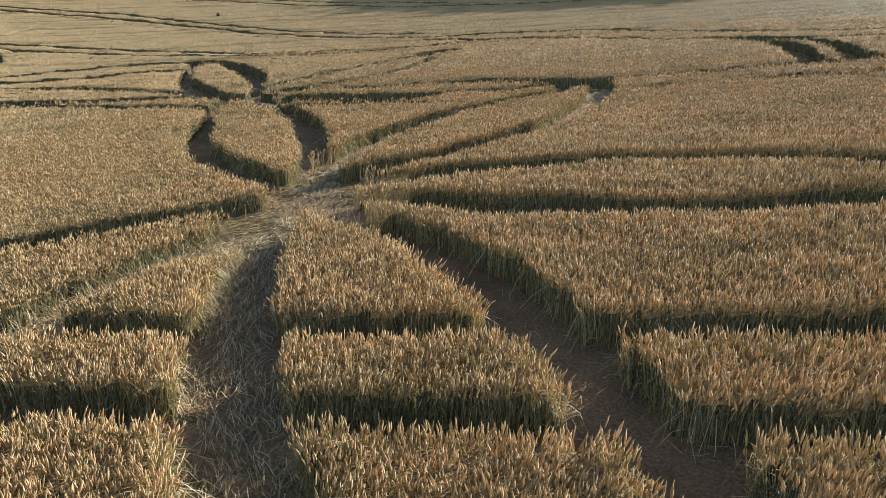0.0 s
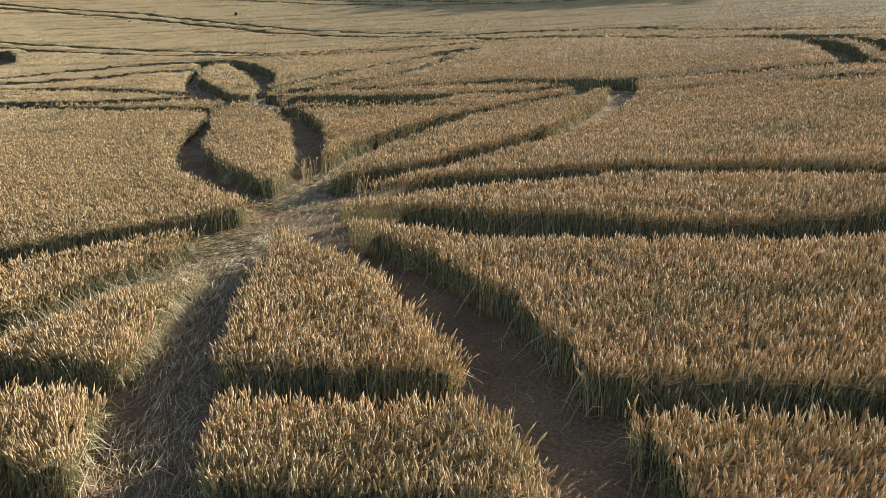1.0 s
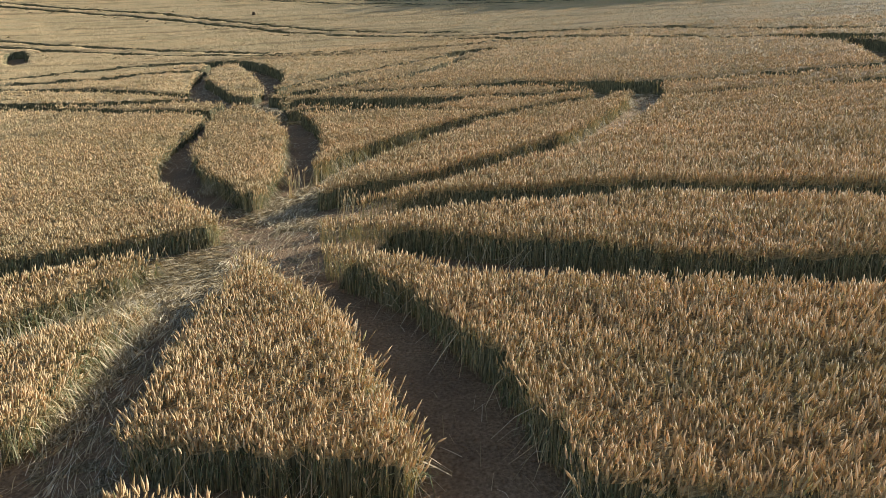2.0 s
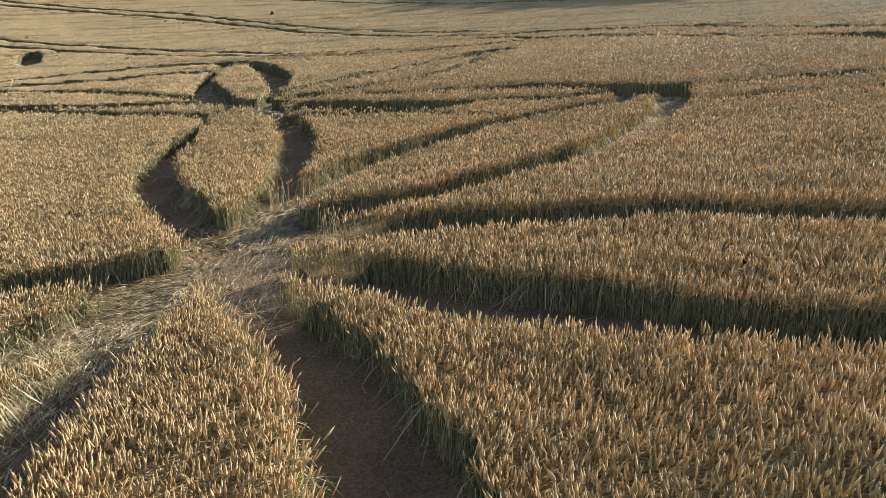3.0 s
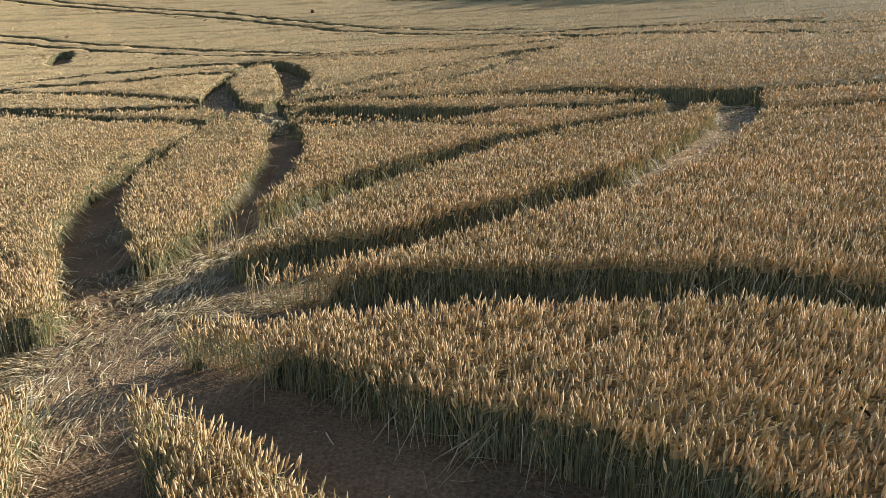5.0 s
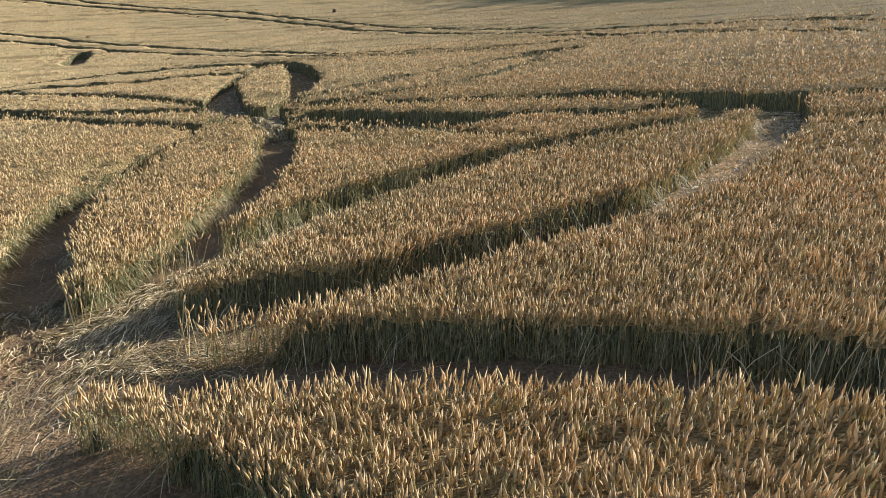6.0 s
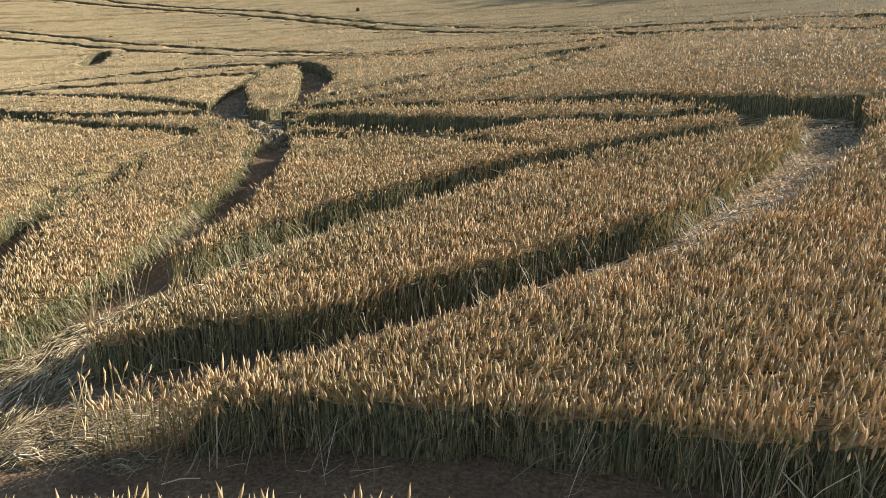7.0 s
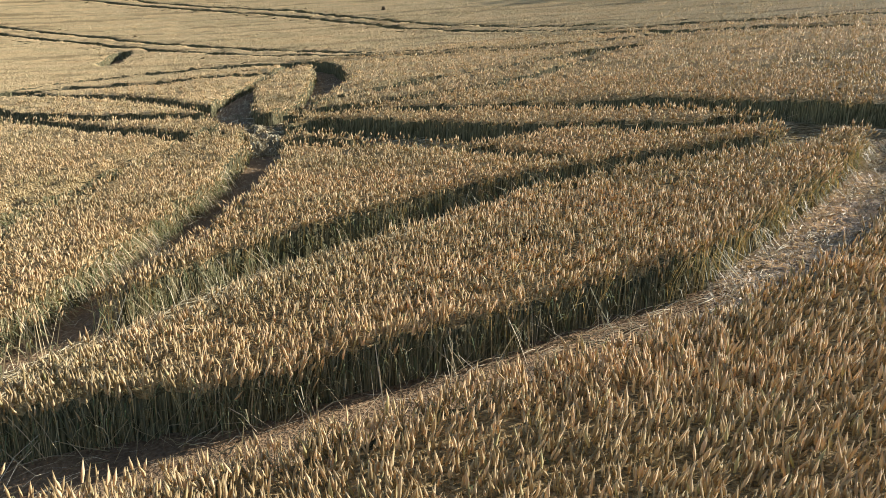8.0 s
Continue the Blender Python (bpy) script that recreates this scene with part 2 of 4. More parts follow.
track([(-1.6, 13.6, 0.5), (-0.8, 13.22, 0.55), (0.0, 12.82, 0.6), (1.0, 12.28, 0.62), (2.2, 11.83, 0.6), (3.2, 11.48, 0.52), (4.4, 11.13, 0.48), (6.5, 10.85, 0.55), (9, 10.2, 0.5), (12, 8.6, 0.5), (14.5, 5.4, 0.5)], 0.85)
# the meeting place
track([(-2.75, 13.8, 0.95), (-2.9, 15.2, 0.75), (-3.1, 16.9, 0.45)], 0.26)
track([(-3.9, 16.05, 0.3), (-3.5, 16.45, 0.3)], 0.15)
track([(-2.4, 15.4, 0.45), (-1.85, 15.45, 0.38)], 0.25)
# the long wing
track([(-1.95, 16.0, 0.55), (-1.05, 16.42, 0.56), (-0.26, 16.78, 0.52), (0.54, 17.46, 0.5), (1.28, 18.06, 0.5)], 0.6)
track([(1.28, 18.06, 0.5), (1.98, 18.7, 0.5), (2.95, 19.6, 0.48), (3.5, 20.5, 0.5), (4.26, 21.97, 0.51), (4.97, 23.45, 0.52), (5.48, 24.95, 0.5), (5.66, 26.4, 0.52)], 0.45)
track([(-2.75, 17.3, 0.48), (-2.35, 18.5, 0.62), (-1.9, 19.7, 0.66), (-1.2, 20.8, 0.62), (-0.33, 21.9, 0.56), (0.5, 22.75, 0.45), (1.3, 23.4, 0.43), (2.1, 24.0, 0.45), (3.0, 24.5, 0.45), (3.9, 25.0, 0.4), (4.6, 25.9, 0.4), (5.2, 26.5, 0.5)], 0.1)
track([(-6.1, 28.5, 0.6), (-5.3, 28.15, 0.7), (-3.5, 27.4, 0.82), (-1.9, 26.75, 0.82), (-1.0, 26.4, 0.7), (0.1, 26.85, 0.35), (1.0, 26.6, 0.4), (2.3, 26.25, 0.45), (3.3, 26.3, 0.4), (4.4, 26.4, 0.45)], 0.3)
track([(-7.0, 30.4, 0.28), (-4.6, 30.1, 0.28), (-1.9, 29.6, 0.31), (0, 29.35, 0.38), (2.2, 28.85, 0.56), (3.6, 28.0, 0.72), (4.6, 27.3, 0.72), (5.4, 26.8, 0.72)], 0.3)
track([(-6.0, 26.85, 0.24), (-4.9, 26.4, 0.31), (-3.4, 25.95, 0.3), (-2.07, 25.5, 0.29), (0.6, 24.2, 0.26)], 0.3)
# the body's ring
track([(-9.05, 28.7, 0.32), (-8.95, 27.2, 0.25), (-8.65, 25.6, 0.24), (-8.4, 24.5, 0.28), (-8.15, 23.6, 0.36), (-7.9, 22.6, 0.46), (-7.45, 21.0, 0.43), (-6.6, 19.2, 0.53), (-5.7, 17.85, 0.55), (-4.9, 16.9, 0.55)], 0.72)
track([(-4.9, 16.9, 0.55), (-4.1, 15.8, 0.5), (-3.4, 15.0, 0.5)], 0.35)
track([(-6.25, 26.6, 0.3), (-5.65, 25.5, 0.44), (-5.0, 24.1, 0.5), (-4.45, 22.6, 0.52), (-3.97, 20.8, 0.54), (-3.62, 19.3, 0.46), (-3.45, 17.9, 0.38), (-3.3, 16.9, 0.4)], 0.7)
# the second meeting place and the head's ring
track([(-8.7, 29.3, 0.5), (-8.0, 29.3, 0.55), (-7.3, 29.2, 0.45)], 0.1)
track([(-9.3, 30.4, 0.5), (-8.5, 29.7, 0.65), (-7.6, 28.7, 0.5)], 0.05)
track([(-7.4, 28.4, 0.45), (-6.5, 27.0, 0.42)], 0.65)
track([(-8.6, 29.4, 0.5), (-9.6, 30.4, 0.55), (-10.5, 31.5, 0.62), (-11.4, 32.9, 0.62), (-12.2, 34.2, 0.6), (-12.8, 35.4, 0.52), (-13.35, 36.5, 0.34), (-13.95, 38.6, 0.3), (-14.45, 40.4, 0.3), (-14.65, 41.9, 0.3), (-14.1, 42.6, 0.42), (-13.1, 41.9, 0.46), (-12.2, 40.8, 0.5), (-11.4, 39.5, 0.55), (-10.4, 37.7, 0.62), (-9.6, 35.9, 0.62), (-9.0, 34.2, 0.45), (-8.65, 32.8, 0.26), (-8.4, 31.5, 0.3), (-8.1, 30.2, 0.4)], 0.4)
# feelers and small wings
track([(-8.0, 31.2, 0.39), (-7.6, 32.9, 0.35), (-6.2, 34.6, 0.35), (-5.1, 36.0, 0.35), (-2.9, 38.1, 0.35), (-1.7, 39.3, 0.39), (-0.6, 40.2, 0.74), (0.2, 40.8, 0.75)], 0.5)
track([(-7.3, 30.6, 0.38), (-5.5, 31.4, 0.34), (-4.3, 32.2, 0.34), (-2.5, 33.9, 0.34), (-1.2, 36.4, 0.34), (-0.75, 38.1, 0.38)], 0.5)
track([(-28, 38.2, 0.32), (-26.2, 40.8, 0.32), (-23, 42.0, 0.32), (-18.6, 42.8, 0.33), (-15.4, 42.8, 0.37), (-14.0, 42.0, 0.39)], 0.3)
track([(-27.5, 38.0, 0.32), (-24, 38.5, 0.32), (-19, 38.9, 0.32), (-15.5, 40.3, 0.32), (-14.1, 41.0, 0.32)], 0.3)
track([(-28, 38.1, 0.29), (-18.7, 35.5, 0.32), (-14.2, 33.3, 0.38), (-11.5, 31.9, 0.38), (-10.3, 31.2, 0.4)], 0.3)
track([(-33.2, 52.0, 0.55), (-31.6, 49.9, 0.7), (-30.0, 47.4, 0.65), (-29.3, 46.5, 0.4)], 0.8)
# the curled end at the far side
track([(12.3, 38.2, 0.38), (14.3, 36.6, 0.45), (15.3, 34.6, 0.5), (15.4, 32.3, 0.58), (14.8, 30.2, 0.6), (14.3, 28.4, 0.5), (13.6, 26.7, 0.45)], 0.3)
track([(15.7, 36.0, 0.3), (17.0, 33.4, 0.45), (16.9, 31.3, 0.58), (16.5, 29.8, 0.5), (15.9, 28.0, 0.58), (15.8, 26.6, 0.65), (18.0, 26.4, 0.5)], 0.3)


def lookup(grid, x, y):
    """The grid's values at places, smoothly between its points."""
    u, v = np.clip((x - X0) / STEP, 0, NX - 1.001), np.clip((y - Y0) / STEP, 0, NY - 1.001)
    i, j = u.astype(int), v.astype(int)
    f, g = (u - i), (v - j)
    if grid.ndim == 3:
        f, g = f[:, None], g[:, None]
    return (grid[j, i] * (1 - f) + grid[j, i + 1] * f) * (1 - g) + (grid[j + 1, i] * (1 - f) + grid[j + 1, i + 1] * f) * g


def beside(x, y, *line):
    """Metres from a line through places of the plan."""
    near = 99.0 + 0 * x
    for (ax, ay), (bx, by) in zip(line, line[1:]):
        t = np.clip(((x - ax) * (bx - ax) + (y - ay) * (by - ay)) / ((bx - ax) ** 2 + (by - ay) ** 2), 0, 1)
        near = np.minimum(near, np.hypot(x - ax - t * (bx - ax), y - ay - t * (by - ay)))
    return near


# where swept straw hides the soil of the paths
plan_x, plan_y = np.meshgrid(X0 + STEP * np.arange(NX), Y0 + STEP * np.arange(NY))
for reach, left, line in ((0.5, 0.0, ((-4.1, 15.9), (-3.6, 16.8), (-3.0, 17.3), (-2.6, 18.7), (-2.2, 19.6))), (0.75, 0.0, ((-5.2, 13.4), (-4.3, 13.9), (-3.7, 13.2), (-3.45, 12.5))),
                          (0.35, 0.3, ((-2.2, 15.6), (-1.2, 15.6))), (0.8, 0.0, ((-8.5, 29.5), (-7.0, 27.8))), (0.45, 0.3, ((-2.6, 13.6), (-2.1, 13.1)))):
    near = beside(plan_x, plan_y, *line) < reach
    bare[near] = np.minimum(bare[near], left)
for reach, x, y in ((0.95, -2.55, 14.3), (0.5, -4.3, 16.1), (0.5, -3.55, 15.3), (0.7, -1.9, 13.3)):  # and where it is trodden away
    near = np.hypot(plan_x - x, plan_y - y) < reach
    bare[near] = np.maximum(bare[near], 0.46)


# ---------------------------------------------------------------- which block of crop a place belongs to
standing = edge > 0.0
block = np.zeros((NY, NX), np.int16)


BLOCKS = [
    ("wheat_block", -1.0, 9.5, "tapering wedge of ripe standing wheat between two flattened swathes"),
    ("wheat_block", -0.2, 6.5, "short block of standing wheat between a pair of wheel tracks"),
    ("wheat_block", -4.2, 7.5, "strip of standing wheat between wheel tracks beside a flattened swathe"),
    ("wheat_block", 3.5, 6.0, "strip of golden standing wheat between wheel tracks"),
    ("wheat_block", -3.9, 9.4, "narrow block of standing wheat beside a line of bent stalks"),
    ("wheat_block", -6.6, 10.6, "tapering block of standing wheat between laid lines"),
    ("wheat_block", 3.0, 9.5, "broad curved block of golden standing wheat beside bare soil"),
    ("wheat_block", 3.0, 13.0, "long tapering block of standing wheat between two curved swathes"),
    ("wheat_block", 5.0, 17.0, "broad standing wheat inside the curve of a pale swathe"),
    ("wheat_block", 1.0, 20.0, "leaf-shaped block of standing wheat between pale laid paths"),
    ("wheat_block", -5.8, 21.5, "almond-shaped island of standing wheat ringed by a trodden path"),
    ("wheat_block", -11.2, 36.5, "round island of standing wheat inside a ring-shaped path"),
    ("wheat_block", -2.5, 23.0, "standing wheat between the ring path and a narrow laid line"),
    ("wheat_block", -1.5, 28.3, "slender strip of standing wheat running to a swathe's end"),
]

WI, WJ = slice(580, 1000), slice(230, 680)  # the stretch of the plan that holds the blocks


# necks of crop by which two blocks still hang together
NECKS = [(-8.2, 24.0, -8.3, 29.2), (-6.25, 26.4, -7.4, 29.2), (0.4, 24.3, 1.5, 23.4), (-6.0, 26.9, -6.25, 26.4), (-7.0, 30.4, -6.1, 28.5), (-7.0, 30.4, -8.2, 30.2)]


def flood_blocks():
    free = standing[WJ, WI].copy()
    gx, gy = np.meshgrid(X0 + STEP * np.arange(WI.start, WI.stop), Y0 + STEP * np.arange(WJ.start, WJ.stop))
    for ax, ay, bx, by in NECKS:
        t = np.clip(((gx - ax) * (bx - ax) + (gy - ay) * (by - ay)) / ((bx - ax) ** 2 + (by - ay) ** 2), 0, 1)
        free &= np.hypot(gx - ax - t * (bx - ax), gy - ay - t * (by - ay)) > 0.12
    ids = np.zeros(free.shape, np.int16)
    for number, (_, x, y, _) in enumerate(BLOCKS, 1):
        grown = np.zeros(free.shape, bool)
        grown[int((y - Y0) / STEP) - WJ.start, int((x - X0) / STEP) - WI.start] = True
        grown &= free
        count = -1
        while (now := int(grown.sum())) != count:
            count = now
            for _ in range(15):
                more = grown.copy()
                more[1:] |= grown[:-1]
                more[:-1] |= grown[1:]
                more[:, 1:] |= grown[:, :-1]
                more[:, :-1] |= grown[:, 1:]
                grown = more & free
        ids[grown] = number
        free &= ~grown
    block[WJ, WI] = ids


flood_blocks()
# the rim of each block takes its number, for stalks that hang over the edge
for _ in range(2):
    for s, d in (((slice(1, None), slice(None)), (slice(None, -1), slice(None))), ((slice(None, -1), slice(None)), (slice(1, None), slice(None))),
                 ((slice(None), slice(1, None)), (slice(None), slice(None, -1))), ((slice(None), slice(None, -1)), (slice(None), slice(1, None)))):
        gap = (block[d] == 0) & ~standing[d]
        block[d][gap] = block[s][gap]


def block_at(x, y):
    i = np.clip(np.round((x - X0) / STEP).astype(int), 0, NX - 1)
    j = np.clip(np.round((y - Y0) / STEP).astype(int), 0, NY - 1)
    return block[j, i]


def away(x, y):
    """Metres from the middle line of the place's nearest stretch."""
    ax, ay, bx, by = 0.0, 0.0, 2.4, 13.5
    t = np.clip(((x - ax) * (bx - ax) + (y - ay) * (by - ay)) / ((bx - ax) ** 2 + (by - ay) ** 2), 0, 1)
    return np.hypot(x - ax - t * (bx - ax), y - ay - t * (by - ay))


def wave(x, y, scale, seed):
    """Smooth random swells between about -1 and 1."""
    r = np.random.default_rng(seed)
    total = 0 * x
    for _ in range(7):
        a, f, p = r.uniform(0, 6.28), r.uniform(0.6, 1.6) / scale, r.uniform(0, 6.28)
        total = total + np.sin((x * math.cos(a) + y * math.sin(a)) * f * 6.28 + p)
    return total / 3.2


def streaks(x, y):
    """Long low ridges that follow the drill rows."""
    along, across = x * math.cos(ROW) + y * math.sin(ROW), y * math.cos(ROW) - x * math.sin(ROW)
    return wave(0.09 * along, across, 1.5, 51) + 0.6 * wave(0.2 * along, across, 0.6, 52)


def lodged(x, y):
    """How far the crop is beaten down: by the bent line, at its inner end, and outside the two rings."""
    ring = np.clip(1.2 - beside(x, y, (-8.55, 22.2), (-8.95, 24.4), (-9.4, 27.0)) / 0.55, 0, 1) * (0.75 + 0.35 * wave(x, y, 0.9, 15))
    head = np.clip(1.3 - beside(x, y, (-13.3, 34.9), (-14.2, 37.0), (-15.0, 40.2)) / 0.9, 0, 1)
    head = np.maximum(head, np.clip(1.3 - np.hypot(x + 9.25, y - 32.5) / 0.9, 0, 1))
    tip = np.clip(1.15 - np.hypot(x + 4.05, (y - 11.6) * 0.75) / 0.95, 0, 1)
    line = np.clip(1 - np.hypot(x + 4.85 + 0.4 * (y - 10.4) * -1, (y - 10.4) * 0.4) / 0.9, 0, 1)
    mound = np.clip(1.3 - np.hypot(x + 6.75, y - 27.35) / 0.8, 0, 1)
    return np.maximum.reduce([0.8 * tip, 0.3 * line, 0.8 * mound, np.clip(0.62 * ring, 0, 0.8), 0.4 * head])


def sparse(x, y):
    """Where the stalks stand thin, at the tips of blocks, 0 to 1."""
    tips = [np.clip(1.25 - np.hypot((x - a) / r, (y - b) / r), 0, 1) for a, b, r in ((-1.3, 13.05, 0.6), (-1.15, 14.2, 0.55), (-1.2, 15.6, 0.45), (4.9, 25.3, 0.3), (-3.9, 12.2, 0.5))]
    return np.maximum.reduce(tips)


def crop_height(x, y):
    far = np.clip((away(x, y) - 18) / 20, 0, 1)
    return (STAND + (0.014 + 0.03 * far) * streaks(x, y)) * (1 - 0.62 * lodged(x, y)) + 0.022 * wave(x, y, 2.6, 3) + 0.014 * wave(x, y, 0.9, 4)


def in_reach(x, y):
    """The stretch of the plan that is sown closely; the rest is sown thin."""
    return (x < 0.72 * y + 1.5) & ((x > -0.78 * y - 1.5) | (x > 2 - 1.4 * (y - 12))) & (y > 3.2)


# ---------------------------------------------------------------- ground
def axis(low, high, step, end):
    mid = np.arange(low, high, step)
    out, d, v = [], step, high
    while v < end:
        out.append(v)
        d *= 1.16
        v += d
    back, d, v = [], step, low - step
    while v > -end:
        back.append(v)
        d *= 1.16
        v -= d
    return np.array([*back[::-1], *mid, *out])


def ground():
    gx, gy = axis(-16, 17, 0.4, 700), axis(1, 36, 0.4, 700)
    x, y = (v.ravel() for v in np.meshgrid(gx, gy))
    z = land(x, y) + 0.012 * wave(x, y, 0.5, 8) * (away(x, y) < 40)
    n, m = len(gx), len(gy)
    k = (np.arange(m - 1)[:, None] * n + np.arange(n - 1)[None, :]).ravel()
    ob = mesh_object("ground", np.c_[x, y, z], np.c_[k, k + 1, k + n + 1, k + n], SOIL)
    tagged(ob, "brown trodden soil of a sloping wheat field", "ground", kind="structure")


ground()


# ---------------------------------------------------------------- the mass of stems under the ears
def core_tiles():
    tile = 0.8
    tx, ty = np.meshgrid(X0 + tile * np.arange(149), Y0 + tile * np.arange(154))
    tx, ty = tx.ravel(), ty.ravel()
    near = np.full(len(tx), 9.0)
    for u in np.linspace(0, tile, 9):
        for v in np.linspace(0, tile, 9):
            near = np.minimum(near, lookup(edge, tx + u, ty + v))
    d = away(tx + 0.4, ty + 0.4)
    verts, faces, owner, side, base = [], [], [], [], 0
    for n, some in ((8, (near < 0.4) & (d < 30)), (5, (near < 0.4) & (d >= 30)), (2, (near >= 0.4) & (d < 30)), (1, (near >= 0.4) & (d >= 30))):
        ox, oy = tx[some], ty[some]
        g = np.linspace(0, tile, n + 1)
        lx, ly = (v.ravel() for v in np.meshgrid(g, g))
        x, y = (ox[:, None] + lx).ravel(), (oy[:, None] + ly).ravel()
        dist, dd = lookup(edge, x, y), away(x, y)
        inset = np.where(dd < 16, 0.08, np.where(dd < 30, 0.05, 0.0))
        high = dist > inset
        gx = (lookup(edge, x + 0.05, y) - lookup(edge, x - 0.05, y)) / 0.1
        gy = (lookup(edge, x, y + 0.05) - lookup(edge, x, y - 0.05)) / 0.1
        steep = np.maximum(gx * gx + gy * gy, 0.25)
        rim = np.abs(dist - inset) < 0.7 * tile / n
        own_at = block_at(x, y)
        shift = np.where(rim, -(dist - inset) / steep, 0.0).clip(-0.12, 0.12)
        x, y = x + shift * gx, y + shift * gy
        top = crop_height(x, y) * (1 - 1.1 * np.clip(1.6 * sparse(x, y), 0, 1)) - (1 - np.clip(1.6 * sparse(x, y), 0, 1)) * (1 - 0.4 * lodged(x, y)) * np.interp(dd, [5, 8, 13, 16, 22, 30, 36, 60], [0.165, 0.138, 0.112, 0.1, 0.085, 0.074, 0.052, 0.045])
        soft = np.clip((dist - inset) / 0.12, 0, 1)
        z = land(x, y) + np.where(high, top - 0.06 * (1 - soft) + 0.03 * wave(x, y, 0.45, 12), -0.06)
        k = (np.arange(n)[:, None] * (n + 1) + np.arange(n)[None, :]).ravel()
        quad = np.stack([k, k + 1, k + n + 2, k + n + 1], 1)
        f = (np.arange(len(ox))[:, None, None] * (n + 1) ** 2 + quad).reshape(-1, 4)
        own = np.where(high, own_at, -1)[f].max(1)
        keep = high[f].any(1)
        verts.append(np.c_[x, y, z])
        faces.append(f[keep] + base)
        owner.append(own[keep])
        mx, my = x[f[keep]].mean(1), y[f[keep]].mean(1)
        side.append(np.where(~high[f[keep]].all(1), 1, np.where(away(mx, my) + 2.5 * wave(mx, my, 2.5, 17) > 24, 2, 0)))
        base += len(x)
    return np.concatenate(verts), np.concatenate(faces), np.concatenate(owner), np.concatenate(side)


def picked(verts, faces, some):
    f = faces[some]
    used, back = np.unique(f, return_inverse=True)
    return verts[used], back.reshape(f.shape)


core_v, core_f, core_o, core_s = core_tiles()
crops = {}
mass = picked(core_v, core_f, core_o <= 0)
crops[0] = tagged(mesh_object("wheat_field", *mass, CORE, None, (SHADED_STEMS, FAR_CROP), core_s[core_o <= 0]), "wide field of ripe golden standing wheat with wheel tracks", "wheat field", kind="stuff")
for number, (name, _, _, label) in enumerate(BLOCKS, 1):
    if (core_o == number).any():
        crops[number] = tagged(mesh_object(name, *picked(core_v, core_f, core_o == number), CORE, None, (SHADED_STEMS, FAR_CROP), core_s[core_o == number]), label, "wheat block", "standing wheat blocks", "stuff")


def far_field():
    """The crop past the nearer field, out to the hill's brow."""
    gx, gy = axis(-76, 43, 7.0, 420), axis(-22, 101, 7.0, 420)
    x, y = (v.ravel() for v in np.meshgrid(gx, gy))
    n, m = len(gx), len(gy)
    k = (np.arange(m - 1)[:, None] * n + np.arange(n - 1)[None, :]).ravel()
    f = np.c_[k, k + 1, k + n + 1, k + n]
    cx, cy = x[f].mean(1), y[f].mean(1)
    out = (cx < -76) | (cx > 43) | (cy < -22) | (cy > 101)
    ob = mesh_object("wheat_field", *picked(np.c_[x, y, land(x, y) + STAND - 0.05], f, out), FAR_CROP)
    tagged(ob, "distant ripe wheat on the rising hillside", "wheat field", kind="stuff")


far_field()


# ---------------------------------------------------------------- stalks
def frames_of(axis_dir, turn):
    """Two directions across each axis."""
    ref = np.where(np.abs(axis_dir[:, 2:3]) < 0.9, [[0.0, 0, 1]], [[1.0, 0, 0]])
    u = np.cross(axis_dir, ref)
    u /= np.linalg.norm(u, axis=1)[:, None]
    v = np.cross(axis_dir, u)
    c, s = np.cos(turn)[:, None], np.sin(turn)[:, None]
    return c * u + s * v, c * v - s * u


def spindles(base, way, length, radius, fine):
    """Ears: three-sided, as full spindles (3), as plain ones (2), or as points (1)."""
    u, v = frames_of(way, rng.uniform(0, 6.28, len(base)))
    ring = [np.cos(k * 2.0944) * u + np.sin(k * 2.0944) * v for k in range(3)]
    L, R = length[:, None], radius[:, None]
    if fine == 3:
        pts = [base + 0.04 * L * way + 0.6 * R * r for r in ring] + [base + 0.44 * L * way + R * r for r in ring] + [base + L * way]
        tris = [(0, 1, 4), (0, 4, 3), (1, 2, 5), (1, 5, 4), (2, 0, 3), (2, 3, 5), (3, 4, 6), (4, 5, 6), (5, 3, 6)]
    elif fine == 1:
        pts = [base + h * L * way + R * r for h, r in zip((0.0, 0.1, 0.2), ring)] + [base + L * way]
        tris = [(0, 1, 3), (1, 2, 3), (2, 0, 3)]
    else:
        pts = [base] + [base + 0.4 * L * way + R * r for r in ring] + [base + L * way]
        tris = [(0, 2, 1), (0, 3, 2), (0, 1, 3), (1, 2, 4), (2, 3, 4), (3, 1, 4)]
    n = len(pts)
    verts = np.stack(pts, 1).reshape(-1, 3)
    return verts, (np.arange(len(base))[:, None, None] * n + np.array(tris)).reshape(-1, 3)


def ribbons(stations, width, turn_dir):
    """Flat strips through lists of stations (each n x 3), narrowing to the last where its width is nought."""
    verts = []
    for s, w in zip(stations, width):
        verts += [s - 0.5 * w[:, None] * turn_dir, s + 0.5 * w[:, None] * turn_dir]
    n = len(verts)
    tris = []
    for k in range(0, n - 2, 2):
        tris += [(k, k + 1, k + 3), (k, k + 3, k + 2)]
    count = len(stations[0])
    return np.stack(verts, 1).reshape(-1, 3), (np.arange(count)[:, None, None] * n + np.array(tris)).reshape(-1, 3)


